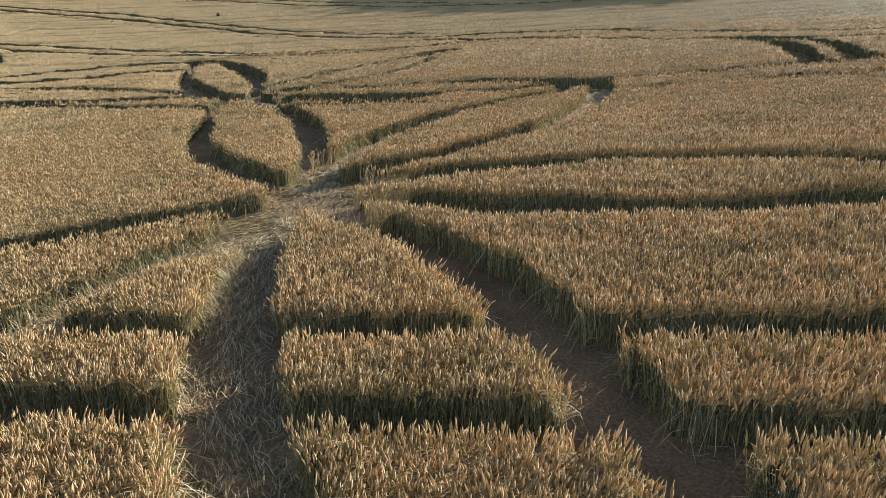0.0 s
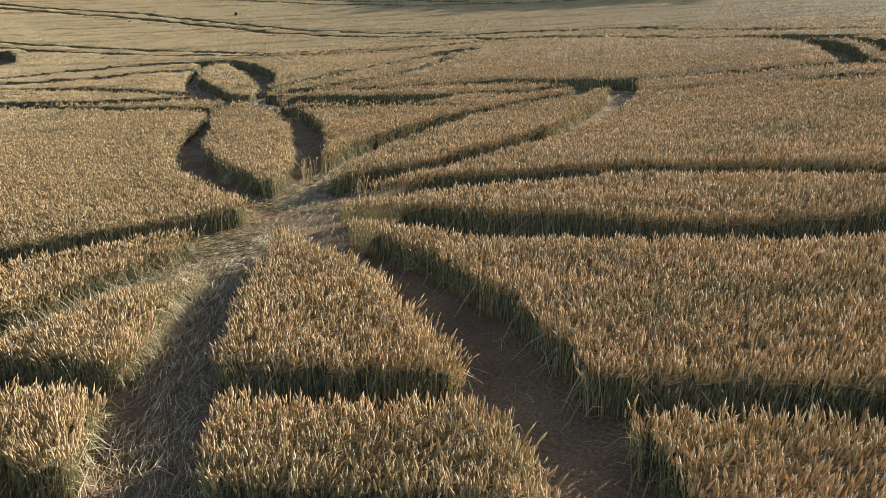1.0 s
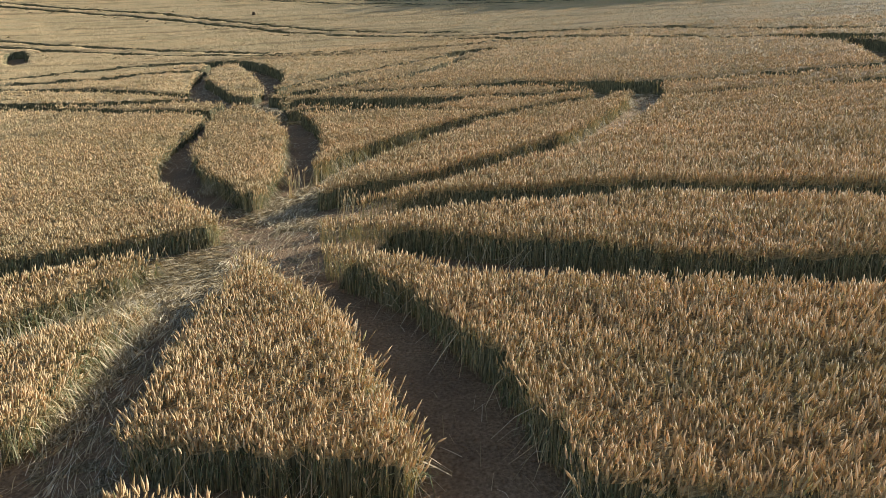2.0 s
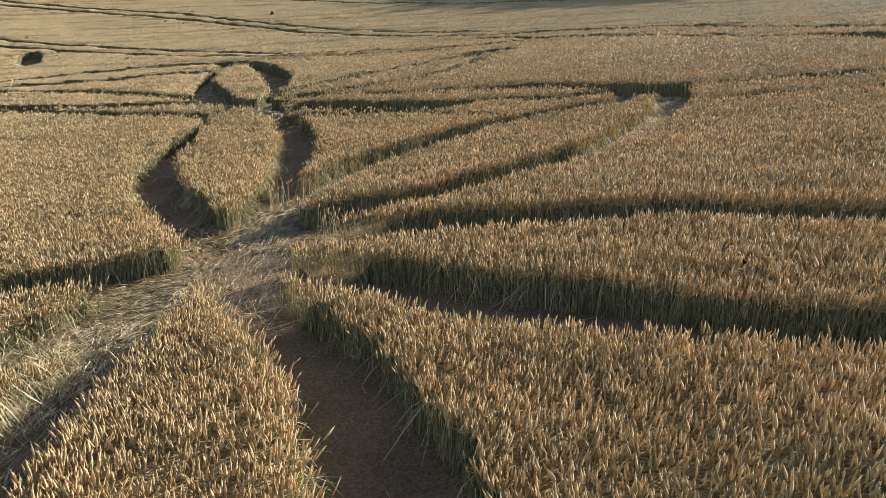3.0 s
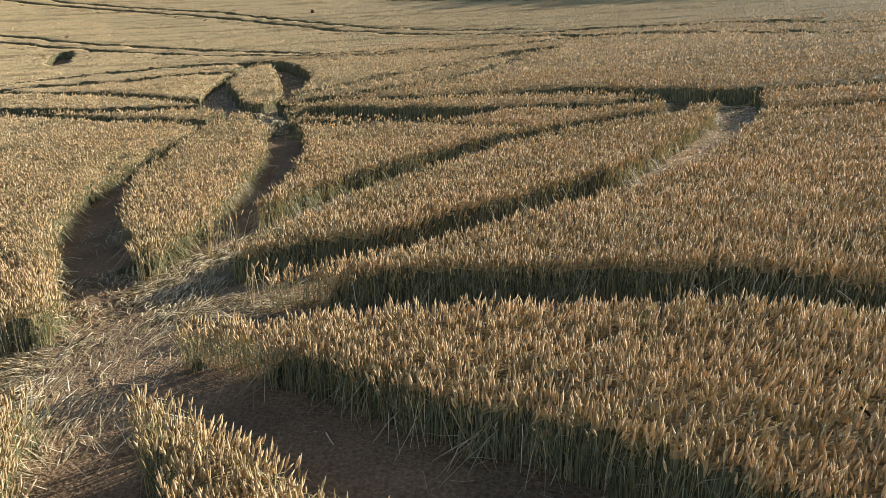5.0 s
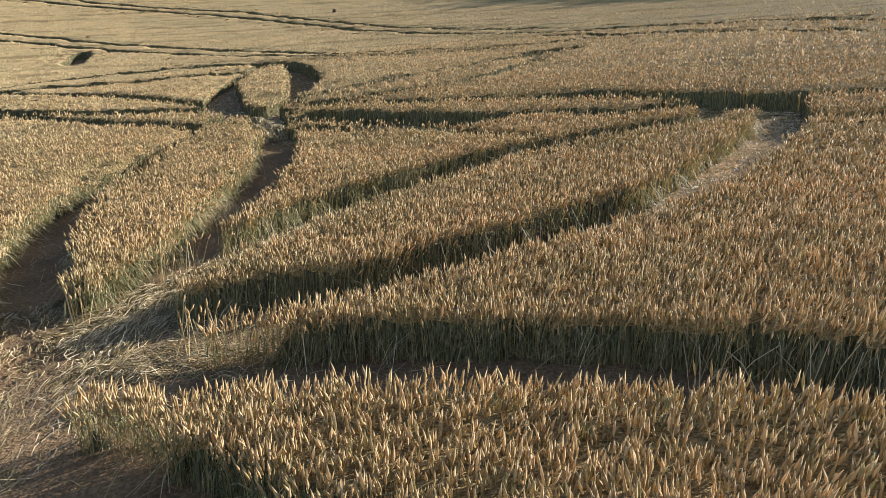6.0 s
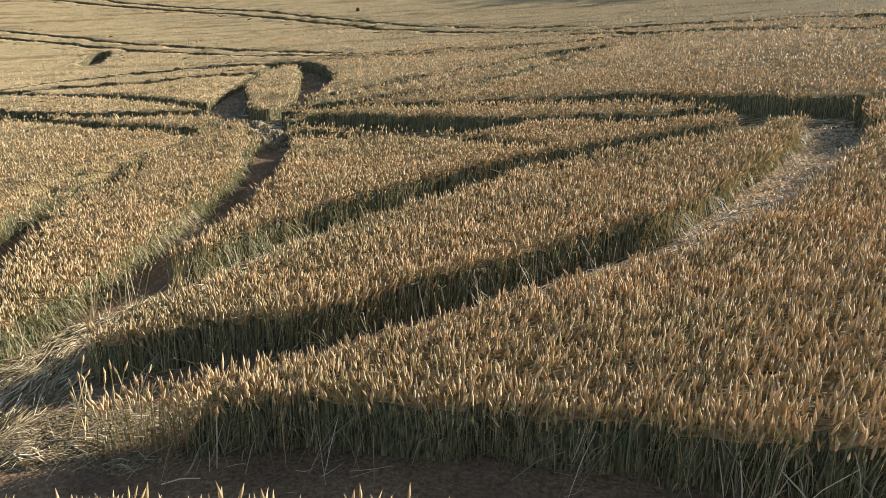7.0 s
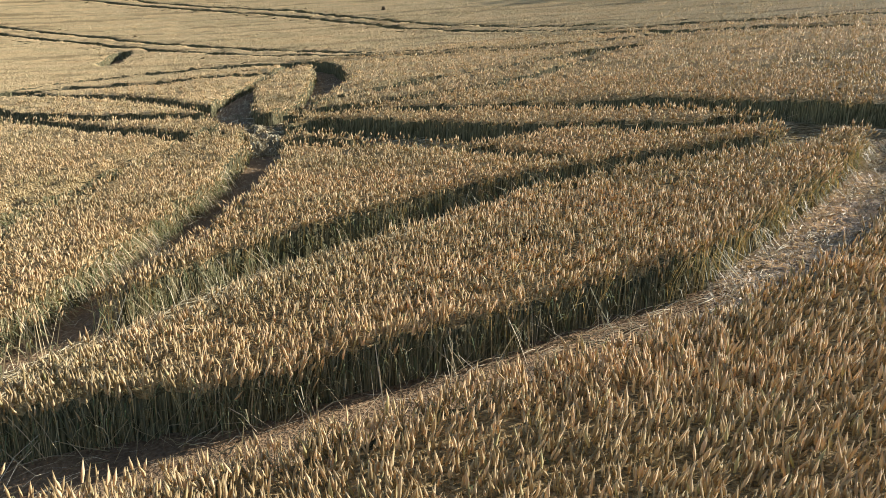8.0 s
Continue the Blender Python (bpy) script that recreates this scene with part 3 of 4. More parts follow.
def sown(x0, x1, y0, y1, density, row):
    """Places in loose drill rows over a box of the plan."""
    span = math.hypot(x1 - x0, y1 - y0) / 2
    n = int(density * 4 * span * span)
    cx, cy = (x0 + x1) / 2, (y0 + y1) / 2
    along = rng.uniform(-span, span, n)
    across = rng.integers(-int(span / row), int(span / row) + 1, n) * row + rng.normal(0, 0.28 * row, n)
    x = cx + along * math.cos(ROW) - across * math.sin(ROW)
    y = cy + along * math.sin(ROW) + across * math.cos(ROW)
    ok = (x > x0) & (x < x1) & (y > y0) & (y < y1)
    return x[ok], y[ok]


# near limit, far limit, stalks per m2, row, ear length, ear radius, fineness
BANDS = [
    (0.0, 3.2, 640, 0.125, 0.110, 0.0106, 3),
    (3.2, 5.2, 610, 0.125, 0.110, 0.0108, 3),
    (5.2, 8.5, 450, 0.125, 0.108, 0.0118, 2),
    (8.5, 13.0, 310, 0.13, 0.104, 0.0132, 2),
    (13.0, 20.0, 165, 0.15, 0.104, 0.0172, 2),
    (20.0, 34.0, 135, 0.20, 0.095, 0.022, 1),
    (34.0, 54.0, 46, 0.30, 0.085, 0.031, 1),
    (54.0, 94.0, 10, 0.5, 0.09, 0.045, 1),
]
heap = {"ear": {}, "far": {}, "stem": {}, "leaf": {}}


def put(kind, verts, faces, per_v, per_f, keys):
    """Keeps pieces, block by block."""
    for k in np.unique(keys):
        some = keys == k
        v = verts.reshape(-1, per_v, 3)[some].reshape(-1, 3)
        f = (faces.reshape(-1, per_f, 3)[0] - faces.reshape(-1, per_f, 3)[0].min())[None] + np.arange(some.sum())[:, None, None] * per_v
        heap[kind].setdefault(int(k), []).append((v, f.reshape(-1, 3)))


def grow(near, far, density, row, ear, radius, fine):
    a = radians(SUN_TURN)
    reach = far + 16
    dense = 1.6 if near < 13 else 1.0
    x, y = sown(max(-74, -reach), min(42, reach + 3), max(2.5, -reach), min(100, reach + 14), density * dense, row)
    d, dist = away(x, y), lookup(edge, x, y)
    thin = np.where(dist < 0.22, 1.0, 1 / dense)  # the outer stalks stand closer
    ok = (d >= near) & (d < far) & in_reach(x, y) & (dist > radius) & (rng.uniform(0, 1, len(x)) < thin * (1 - 0.45 * sparse(x, y)))
    x, y, d, dist = x[ok], y[ok], d[ok], dist[ok]
    n = len(x)
    slope_x = (lookup(edge, x + 0.1, y) - lookup(edge, x - 0.1, y)) / 0.2
    slope_y = (lookup(edge, x, y + 0.1) - lookup(edge, x, y - 0.1)) / 0.2
    size = np.maximum(np.hypot(slope_x, slope_y), 0.3)
    open_x, open_y = -slope_x / size, -slope_y / size
    # stalks at an edge lean out over the track, most of all beside the line of bent stalks
    rim = np.clip(1 - dist / 0.2, 0, 1)
    bent = lodged(x, y)
    push = rim * (rng.gamma(1.2, 0.05, n) if near < 13 else 0) + bent * rng.uniform(0.2, 1.3, n) * np.maximum(rim, 0.5)
    calm = 1.0 if near < 13 else 0.4
    sunny = np.clip(open_x * math.cos(a) + open_y * math.sin(a), 0, 1) * rim  # edges that face the sun have slumped more
    push = push + sunny * rng.uniform(0, 0.3, n)
    swirl = 0.16 * wave(x, y, 1.7, 21)
    bunch = 0.26 if near < 20 else 0.6
    clump = wave(x, y, bunch, 23)
    lean_x = open_x * push + rng.normal(0, 0.07, n) * calm + 0.03 + swirl * 0.4 + 0.09 * wave(x, y, bunch, 24)
    lean_y = open_y * push + rng.normal(0, 0.07, n) * calm - 0.02 + 0.06 * wave(x, y, 2.1, 22) + 0.09 * wave(x, y, bunch, 25)
    height = crop_height(x, y) * (1 + rng.normal(-0.01, 0.032, n) + (0.045 if near < 5 else 0.06 if near < 8 else 0.085 if near < 13 else 0.13 if near < 34 else 0.06) * clump) - 0.95 * ear
    height *= 1 - rim * rng.uniform(0, 0.5, n) * (1 + 0.5 * sunny) * (rng.uniform(0, 1, n) < 0.22 + 0.7 * sunny)
    height *= 1 / np.sqrt(1 + lean_x**2 + lean_y**2)
    root = np.c_[x, y, land(x, y)]
    neck = root + np.c_[lean_x * height, lean_y * height, height]
    nod = rng.normal(0, 0.19 if near < 8 else 0.36, (n, 2))
    way = np.c_[1.6 * lean_x + nod[:, 0], 1.6 * lean_y + nod[:, 1], np.ones(n)]
    way /= np.linalg.norm(way, axis=1)[:, None]
    keys = block_at(x, y)
    length = ear * rng.normal(1, 0.2, n).clip(0.5, 1.5)
    v, f = spindles(neck, way, length, radius * rng.normal(1, 0.17, n).clip(0.55, 1.5), fine)
    put("ear" if near < 34 else "far", v, f, {1: 4, 2: 5, 3: 7}[fine], {1: 3, 2: 6, 3: 9}[fine], keys)
    if near >= 54:
        return
    wide = radius * (0.42 if near < 13 else 0.34)
    turn = rng.uniform(0, 6.28, n)
    across = np.c_[np.cos(turn), np.sin(turn), np.zeros(n)]
    # whole stems near an edge, upper ends elsewhere
    full = (dist < (0.4 if near < 13 else 0.24)) | (sparse(x, y) > 0.05)
    r, k = root[full], neck[full]
    mid = 0.5 * (r + k) - np.c_[lean_x, lean_y, 0 * lean_x][full] * 0.12
    w = np.full(len(r), wide)
    v, f = ribbons([r, mid, k], [w, w, 0.8 * w], across[full])
    put("stem", v, f, 6, 4, keys[full])
    part_way = ~full & (rng.uniform(0, 1, n) < 0.5)
    if near < 8:
        r, k = root[part_way], neck[part_way]
        w = np.full(len(r), wide)
        v, f = ribbons([r + 0.55 * (k - r), k], [w, 0.8 * w], across[part_way])
        put("stem", v, f, 4, 2, keys[part_way])
    # leaves: two on the edge stalks, one on some of the others
    for chance, low, high in ((np.where(full, 0.6, 0.08 if near < 8 else 0.0), 0.45, 0.85), (np.where(full, 0.55, 0.0), 0.12, 0.6)):
        some = rng.uniform(0, 1, n) < chance * (1.0 if near < 20 else 0.7)
        c = int(some.sum())
        if not c:
            continue
        at = rng.uniform(low, high, c)[:, None]
        start = root[some] + at * (neck[some] - root[some])
        a = rng.uniform(0, 6.28, c)
        out = np.c_[np.cos(a), np.sin(a), np.zeros(c)]
        reach_out = rng.uniform(0.08, 0.2, c)[:, None]
        rise = rng.uniform(-0.04, 0.10, c)[:, None] * np.array([[0, 0, 1.0]])
        drop = rng.uniform(0.05, 0.22, c)[:, None] * np.array([[0, 0, 1.0]])
        side = np.cross(out, [0, 0, 1.0])
        w = np.full(c, radius * 0.85)
        v, f = ribbons([start, start + 0.55 * reach_out * out + rise, start + reach_out * out + rise - drop], [0.6 * w, w, 0 * w + 0.001], side)
        put("leaf", v, f, 6, 4, keys[some])


for band in BANDS:
    grow(*band)


def grow_aside():
    """Ears on the ground to either side and behind."""
    x, y = sown(-24, 24, -16, 30, 45, 0.2)
    ok = ~in_reach(x, y) & (away(x, y) < 19) & (lookup(edge, x, y) > 0.02)
    x, y = x[ok], y[ok]
    n = len(x)
    way = np.c_[rng.normal(0, 0.3, (n, 2)), np.ones(n)]
    way /= np.linalg.norm(way, axis=1)[:, None]
    foot = np.c_[x, y, land(x, y) + crop_height(x, y) * (1 + 0.06 * wave(x, y, 0.3, 23)) - 0.12]
    v, f = spindles(foot, way, rng.uniform(0.09, 0.14, n), rng.uniform(0.016, 0.026, n), 1)
    put("ear", v, f, 4, 3, block_at(x, y))


grow_aside()

for kind, name, mat, label in (("ear", "ears", EAR, "ripe golden wheat ears"), ("far", "ears", FAR_EAR, "pale golden ears of distant wheat"), ("stem", "stems", STEM, "grey-green straw stems"), ("leaf", "leaves", LEAF, "withered narrow leaves")):
    for number, pieces in heap[kind].items():
        base, vs, fs = 0, [], []
        for v, f in pieces:
            vs.append(v)
            fs.append(f + base)
            base += len(v)
        tagged(mesh_object(name, np.concatenate(vs), np.concatenate(fs), mat, crops.get(number, crops[0])), label, kind="stuff")


# ---------------------------------------------------------------- straw laid flat on the swathes
def heaped(x, y):
    """Height of the straw swept up where the paths of the two rings meet."""
    return 0.24 * np.clip(1.2 - beside(x, y, (-8.3, 29.3), (-7.1, 28.0)) / 0.75, 0, 1) ** 0.7 * (1 + 0.25 * wave(x, y, 0.5, 49))


def straw_mat():
    """The trodden underlayer of the laid straw, a thin uneven mat on the soil."""
    x, y = (v.ravel() for v in np.meshgrid(X0 + STEP * np.arange(450, 950), Y0 + STEP * np.arange(230, 560)))
    lies = (lookup(edge, x, y) < 0.1) & (lookup(bare, x, y) + 0.12 * wave(x, y, 0.5, 36) < 0.36) & (away(x, y) < 24) & in_reach(x, y)
    k = (np.arange(329)[:, None] * 500 + np.arange(499)[None, :]).ravel()
    f = np.c_[k, k + 1, k + 501, k + 500]
    z = land(x, y) + np.where(lies, 0.022 + 0.018 * wave(x, y, 0.28, 38) + heaped(x, y), -0.03)
    ob = mesh_object("straw_mat", *picked(np.c_[x, y, z], f, lies[f].any(1)), STRAW_MAT)
    tagged(ob, "trodden mat of flattened straw on the soil", "straw", kind="stuff")


straw_mat()


def beaten(x, y):
    """How near a place is to the lines along which the stalks were beaten down."""
    near = 9.0 + 0 * x
    for ax, ay, bx, by in ((-4.1, 12.2, -6.3, 8.2), (-2.2, 18.5, -1.1, 20.9), (-1.1, 20.9, 0.6, 22.9), (-3.7, 12.2, -3.5, 9.2), (-5.2, 18.6, -4.6, 20.6)):
        t = np.clip(((x - ax) * (bx - ax) + (y - ay) * (by - ay)) / ((bx - ax) ** 2 + (by - ay) ** 2), 0, 1)
        near = np.minimum(near, np.hypot(x - ax - t * (bx - ax), y - ay - t * (by - ay)))
    return np.clip(1.5 - near / 0.45, 0, 1)


def laid_straw():
    vs, fs, base = [], [], 0
    for near, far, density, wide in ((0, 9, 600, 0.0034), (9, 18, 600, 0.006), (18, 34, 200, 0.010)):
        x, y = rng.uniform(-34, 26, int(density * 60 * 47)), rng.uniform(2.5, 49.5, int(density * 60 * 47))
        d, dist, much = away(x, y), lookup(edge, x, y), np.clip(1 - 1.3 * lookup(bare, x, y), 0.02, 1)
        # kept off the swathe's far tip, so that bare soil darkens it like shade
        chaff = np.clip((y - 19.5) / 2.5, 0, 1) * np.clip((25.8 - y) / 1.4, 0, 1) * (x > 2.6) * (x < 7)  # broken short where the long swathe ends
        much = np.maximum(much, 0.9 * chaff) * (1 - 0.6 * np.clip(1.2 - np.hypot((x + 2.1) / 0.9, (y - 13.9) / 0.8), 0, 1))
        patch = np.clip(0.85 + 0.4 * wave(x, y, 1.3, 31), 0.35, 1)
        ok = (d >= near) & (d < far) & in_reach(x, y) & (dist < 0.02) & (rng.uniform(0, 1, len(x)) < much * patch)
        x, y, chaff = x[ok], y[ok], chaff[ok]
        n = len(x)
        run = lookup(flow, x, y)
        a = np.arctan2(run[:, 1], run[:, 0]) + rng.normal(0, 0.27, n) * (1 + 4 * chaff) + 0.3 * wave(x, y, 1.1, 33) + 0.35 * wave(x, y, 0.3, 34)
        way = np.c_[np.cos(a), np.sin(a), np.zeros(n)]
        length = ((rng.uniform(0.08, 0.34, n) if near < 9 else rng.uniform(0.08, 0.36, n)) * (1 - 0.6 * chaff))[:, None]
        lift = np.abs(rng.normal(0.014, 0.012, n)) + 0.012 + 0.04 * np.maximum(wave(x, y, 0.28, 38), -0.2)
        mid = np.c_[x, y, land(x, y) + lift + np.abs(rng.normal(0, 0.015, n))]
        p = mid - 0.5 * length * way
        q = mid + 0.5 * length * way
        p[:, 2], q[:, 2] = land(p[:, 0], p[:, 1]) + 0.006 + 0.4 * lift, land(q[:, 0], q[:, 1]) + 0.006 + lift * rng.uniform(0.2, 2.4, n)
        w = wide * rng.uniform(0.6, 1.4, n) * np.where(rng.uniform(0, 1, n) < (0.1 if near < 9 else 0.03), 2.2, 1.0)
        side = np.cross(way, [0, 0, 1.0]) + np.c_[0 * x, 0 * x, rng.normal(0, 0.45, n)]
        if near < 9:
            v, f = ribbons([p, mid, q], [w, w, 0.6 * w], side)
        else:
            p[:, 2] += 0.4 * lift
            v, f = ribbons([p, q], [w, 0.8 * w], side)
        vs.append(v)
        fs.append(f + base)
        base += len(v)
    # broken stalks that slump from the standing edges onto the tracks
    x, y = rng.uniform(-12, 12, 160000), rng.uniform(3, 26, 160000)
    ok = (np.abs(lookup(edge, x, y) - 0.03) < 0.05) & in_reach(x, y) & (away(x, y) < 13) & (wave(x, y, 0.9, 37) > 0.1)
    x, y = x[ok], y[ok]
    n = len(x)
    ox = lookup(edge, x - 0.1, y) - lookup(edge, x + 0.1, y)
    oy = lookup(edge, x, y - 0.1) - lookup(edge, x, y + 0.1)
    a = np.arctan2(oy, ox) + rng.normal(0, 0.9, n)
    far, high = rng.uniform(0.12, 0.45, n), rng.uniform(0.06, 0.42, n)
    foot = np.c_[x, y, land(x, y) + high]
    tip = np.c_[x + far * np.cos(a), y + far * np.sin(a), 0 * x]
    tip[:, 2] = land(tip[:, 0], tip[:, 1]) + rng.uniform(0.01, 0.7, n) ** 2 * high
    knee = 0.5 * (foot + tip) + np.c_[0 * x, 0 * x, rng.uniform(-0.02, 0.07, n)]
    w = 0.005 * rng.uniform(0.6, 1.4, n)
    v, f = ribbons([foot, knee, tip], [w, w, 0.7 * w], np.c_[-np.sin(a), np.cos(a), rng.normal(0, 0.5, n)])
    vs.append(v)
    fs.append(f + base)
    base += len(v)
    # pale stalks beaten down across the narrow lines and at the feet of the sunny edges
    x, y = rng.uniform(-7.5, 5, 300000), rng.uniform(7.5, 25, 300000)
    dist = lookup(edge, x, y)
    ok = (beaten(x, y) > rng.uniform(0.1, 1, len(x))) & (dist > -0.36) & (dist < 0.14) & (rng.uniform(0, 1, len(x)) < 0.75)
    x, y = x[ok], y[ok]
    n = len(x)
    run = lookup(flow, x, y)
    a = np.arctan2(run[:, 1], run[:, 0]) + rng.normal(0, 0.7, n) + np.pi * (rng.uniform(0, 1, n) < 0.5)
    far, high = rng.uniform(0.1, 0.34, n), rng.uniform(0.03, 0.3, n) * np.clip(0.75 + 1.5 * lookup(edge, x, y), 0.2, 1)
    foot = np.c_[x - 0.5 * far * np.cos(a), y - 0.5 * far * np.sin(a), land(x, y) + 0.3 * high]
    tip = np.c_[x + 0.5 * far * np.cos(a), y + 0.5 * far * np.sin(a), land(x, y) + high * rng.uniform(0.3, 1.1, n)]
    knee = 0.5 * (foot + tip) + np.c_[0 * x, 0 * x, rng.uniform(0.02, 0.1, n)]
    w = 0.006 * rng.uniform(0.6, 1.4, n)
    v, f = ribbons([foot, knee, tip], [w, w, 0.7 * w], np.c_[-np.sin(a), np.cos(a), rng.normal(0, 0.5, n)])
    vs.append(v)
    fs.append(f + base)
    ob = mesh_object("laid_straw", np.concatenate(vs), np.concatenate(fs), STRAW)
    tagged(ob, "pale flattened wheat straw lying along trodden paths", "straw", kind="stuff")


laid_straw()


def slumped_stalks():
    """Stalks along the sunlit edges that have sunk outwards over the path, green above and pale where they are bent."""
    n = 500000
    x, y = rng.uniform(-9, 9, n), rng.uniform(4, 26, n)
    dist = lookup(edge, x, y)
    ok = (dist > -0.02) & (dist < 0.17) & in_reach(x, y) & (away(x, y) < 14)
    x, y = x[ok], y[ok]
    gx = (lookup(edge, x - 0.1, y) - lookup(edge, x + 0.1, y)) / 0.2
    gy = (lookup(edge, x, y - 0.1) - lookup(edge, x, y + 0.1)) / 0.2
    facing = (gx * math.cos(radians(SUN_TURN)) + gy * math.sin(radians(SUN_TURN))) / np.maximum(np.hypot(gx, gy), 0.3)
    worn = beaten(x, y)
    ok = rng.uniform(0, 1, len(x)) < np.clip(facing - 0.15, 0, 1) * np.clip(0.42 + 0.45 * wave(x, y, 0.8, 53), 0.04, 1) + worn * 0.6
    x, y, gx, gy = x[ok], y[ok], gx[ok], gy[ok]
    n = len(x)
    a = np.arctan2(gy, gx) + rng.normal(0, 0.55, n)
    high, far = rng.uniform(0.08, 0.42, n), rng.uniform(0.12, 0.36, n)
    out = np.c_[np.cos(a), np.sin(a)]
    foot = np.c_[x, y, land(x, y) + high]
    tip = np.c_[x + far * out[:, 0], y + far * out[:, 1], 0 * x]
    tip[:, 2] = land(tip[:, 0], tip[:, 1]) + 0.015 + high * rng.uniform(0, 0.55, n) ** 1.5
    knee = np.c_[x + 0.55 * far * out[:, 0], y + 0.55 * far * out[:, 1], 0 * x]
    knee[:, 2] = 0.45 * foot[:, 2] + 0.55 * tip[:, 2] + rng.uniform(-0.02, 0.10, n)
    w = rng.uniform(0.0045, 0.009, n)
    side = np.c_[-out[:, 1], out[:, 0], rng.normal(0, 0.5, n)]
    pale = rng.uniform(0, 1, n) < 0.5
    for some, mat, label in ((pale, STRAW, "pale bent straw hanging over the edge of a path"), (~pale, LEAF, "limp green and withered wheat leaves along an edge")):
        v, f = ribbons([foot[some], knee[some], tip[some]], [w[some], w[some], 0.6 * w[some]], side[some])
        tagged(mesh_object("bent_stalks", v, f, mat), label, "straw", kind="stuff")


slumped_stalks()


def straw_locks():
    """Hanks of stalks swept down together, lying over one another along the paths."""
    n = 300000
    x, y = rng.uniform(-14, 7, n), rng.uniform(2.5, 31.5, n)
    hub = np.clip(1.5 - np.hypot((x + 2.75) / 0.85, (y - 14.7) / 1.1), 0, 1)  # where the paths meet, trodden every way
    much = np.clip(1.0 - 1.9 * lookup(bare, x, y), 0, 1) * np.clip(0.8 + 0.5 * wave(x, y, 0.7, 41), 0.12, 1)
    ok = (lookup(edge, x, y) < -0.03) & in_reach(x, y) & (away(x, y) < 26) & (rng.uniform(0, 1, n) < much)
    x, y, hub = x[ok], y[ok], hub[ok]
    n = len(x)
    run = lookup(flow, x, y)
    a = np.arctan2(run[:, 1], run[:, 0]) + 0.35 * wave(x, y, 1.4, 42) + 0.3 * wave(x, y, 0.5, 43) + rng.normal(0, 0.12, n) + hub * (1.3 * wave(x, y, 0.6, 44) + rng.normal(0, 0.3, n))
    way, side = np.c_[np.cos(a), np.sin(a), 0 * a], np.c_[-np.sin(a), np.cos(a), 0 * a]
    length = rng.uniform(0.14, 0.40, n) * (1 - 0.35 * hub)
    thick = rng.uniform(0.0024, 0.0064, n) * np.clip(0.55 + 0.11 * away(x, y), 0.7, 1.9)
    swell = 0.03 * wave(x, y, 0.33, 45) * (1 + hub)
    bend = rng.normal(0, 0.05, n) + 0.05 * wave(x, y, 0.6, 46)
    pts = []
    for at, rise, wide in ((0.0, 0.0, 0.0), (0.32, 0.8, 1.0), (0.7, 1.0, 0.85), (1.0, 0.15, 0.0)):
        c = np.c_[x, y, 0 * x] + ((at - 0.5) * length)[:, None] * way + (bend * (1 - (2 * at - 1) ** 2))[:, None] * side
        c[:, 2] = land(c[:, 0], c[:, 1]) + heaped(c[:, 0], c[:, 1]) + 0.018 + swell + rise * rng.uniform(0.0, 0.032, n) * (1 + hub)
        if wide == 0.0:
            pts.append(c)
        else:
            for k in range(3):
                q = k * 2.0944 + 0.5
                pts.append(c + (wide * thick)[:, None] * (math.cos(q) * 1.3 * side + [[0, 0, math.sin(q)]]))
    tris = np.array([(0, 2, 1), (0, 3, 2), (0, 1, 3), (1, 2, 5), (1, 5, 4), (2, 3, 6), (2, 6, 5), (3, 1, 4), (3, 4, 6), (4, 5, 7), (5, 6, 7), (6, 4, 7)])
    ob = mesh_object("laid_straw", np.stack(pts, 1).reshape(-1, 3), (np.arange(n)[:, None, None] * 8 + tris).reshape(-1, 3), STRAW)
    tagged(ob, "hanks of flattened straw swept along the paths", "straw", kind="stuff")


straw_locks()


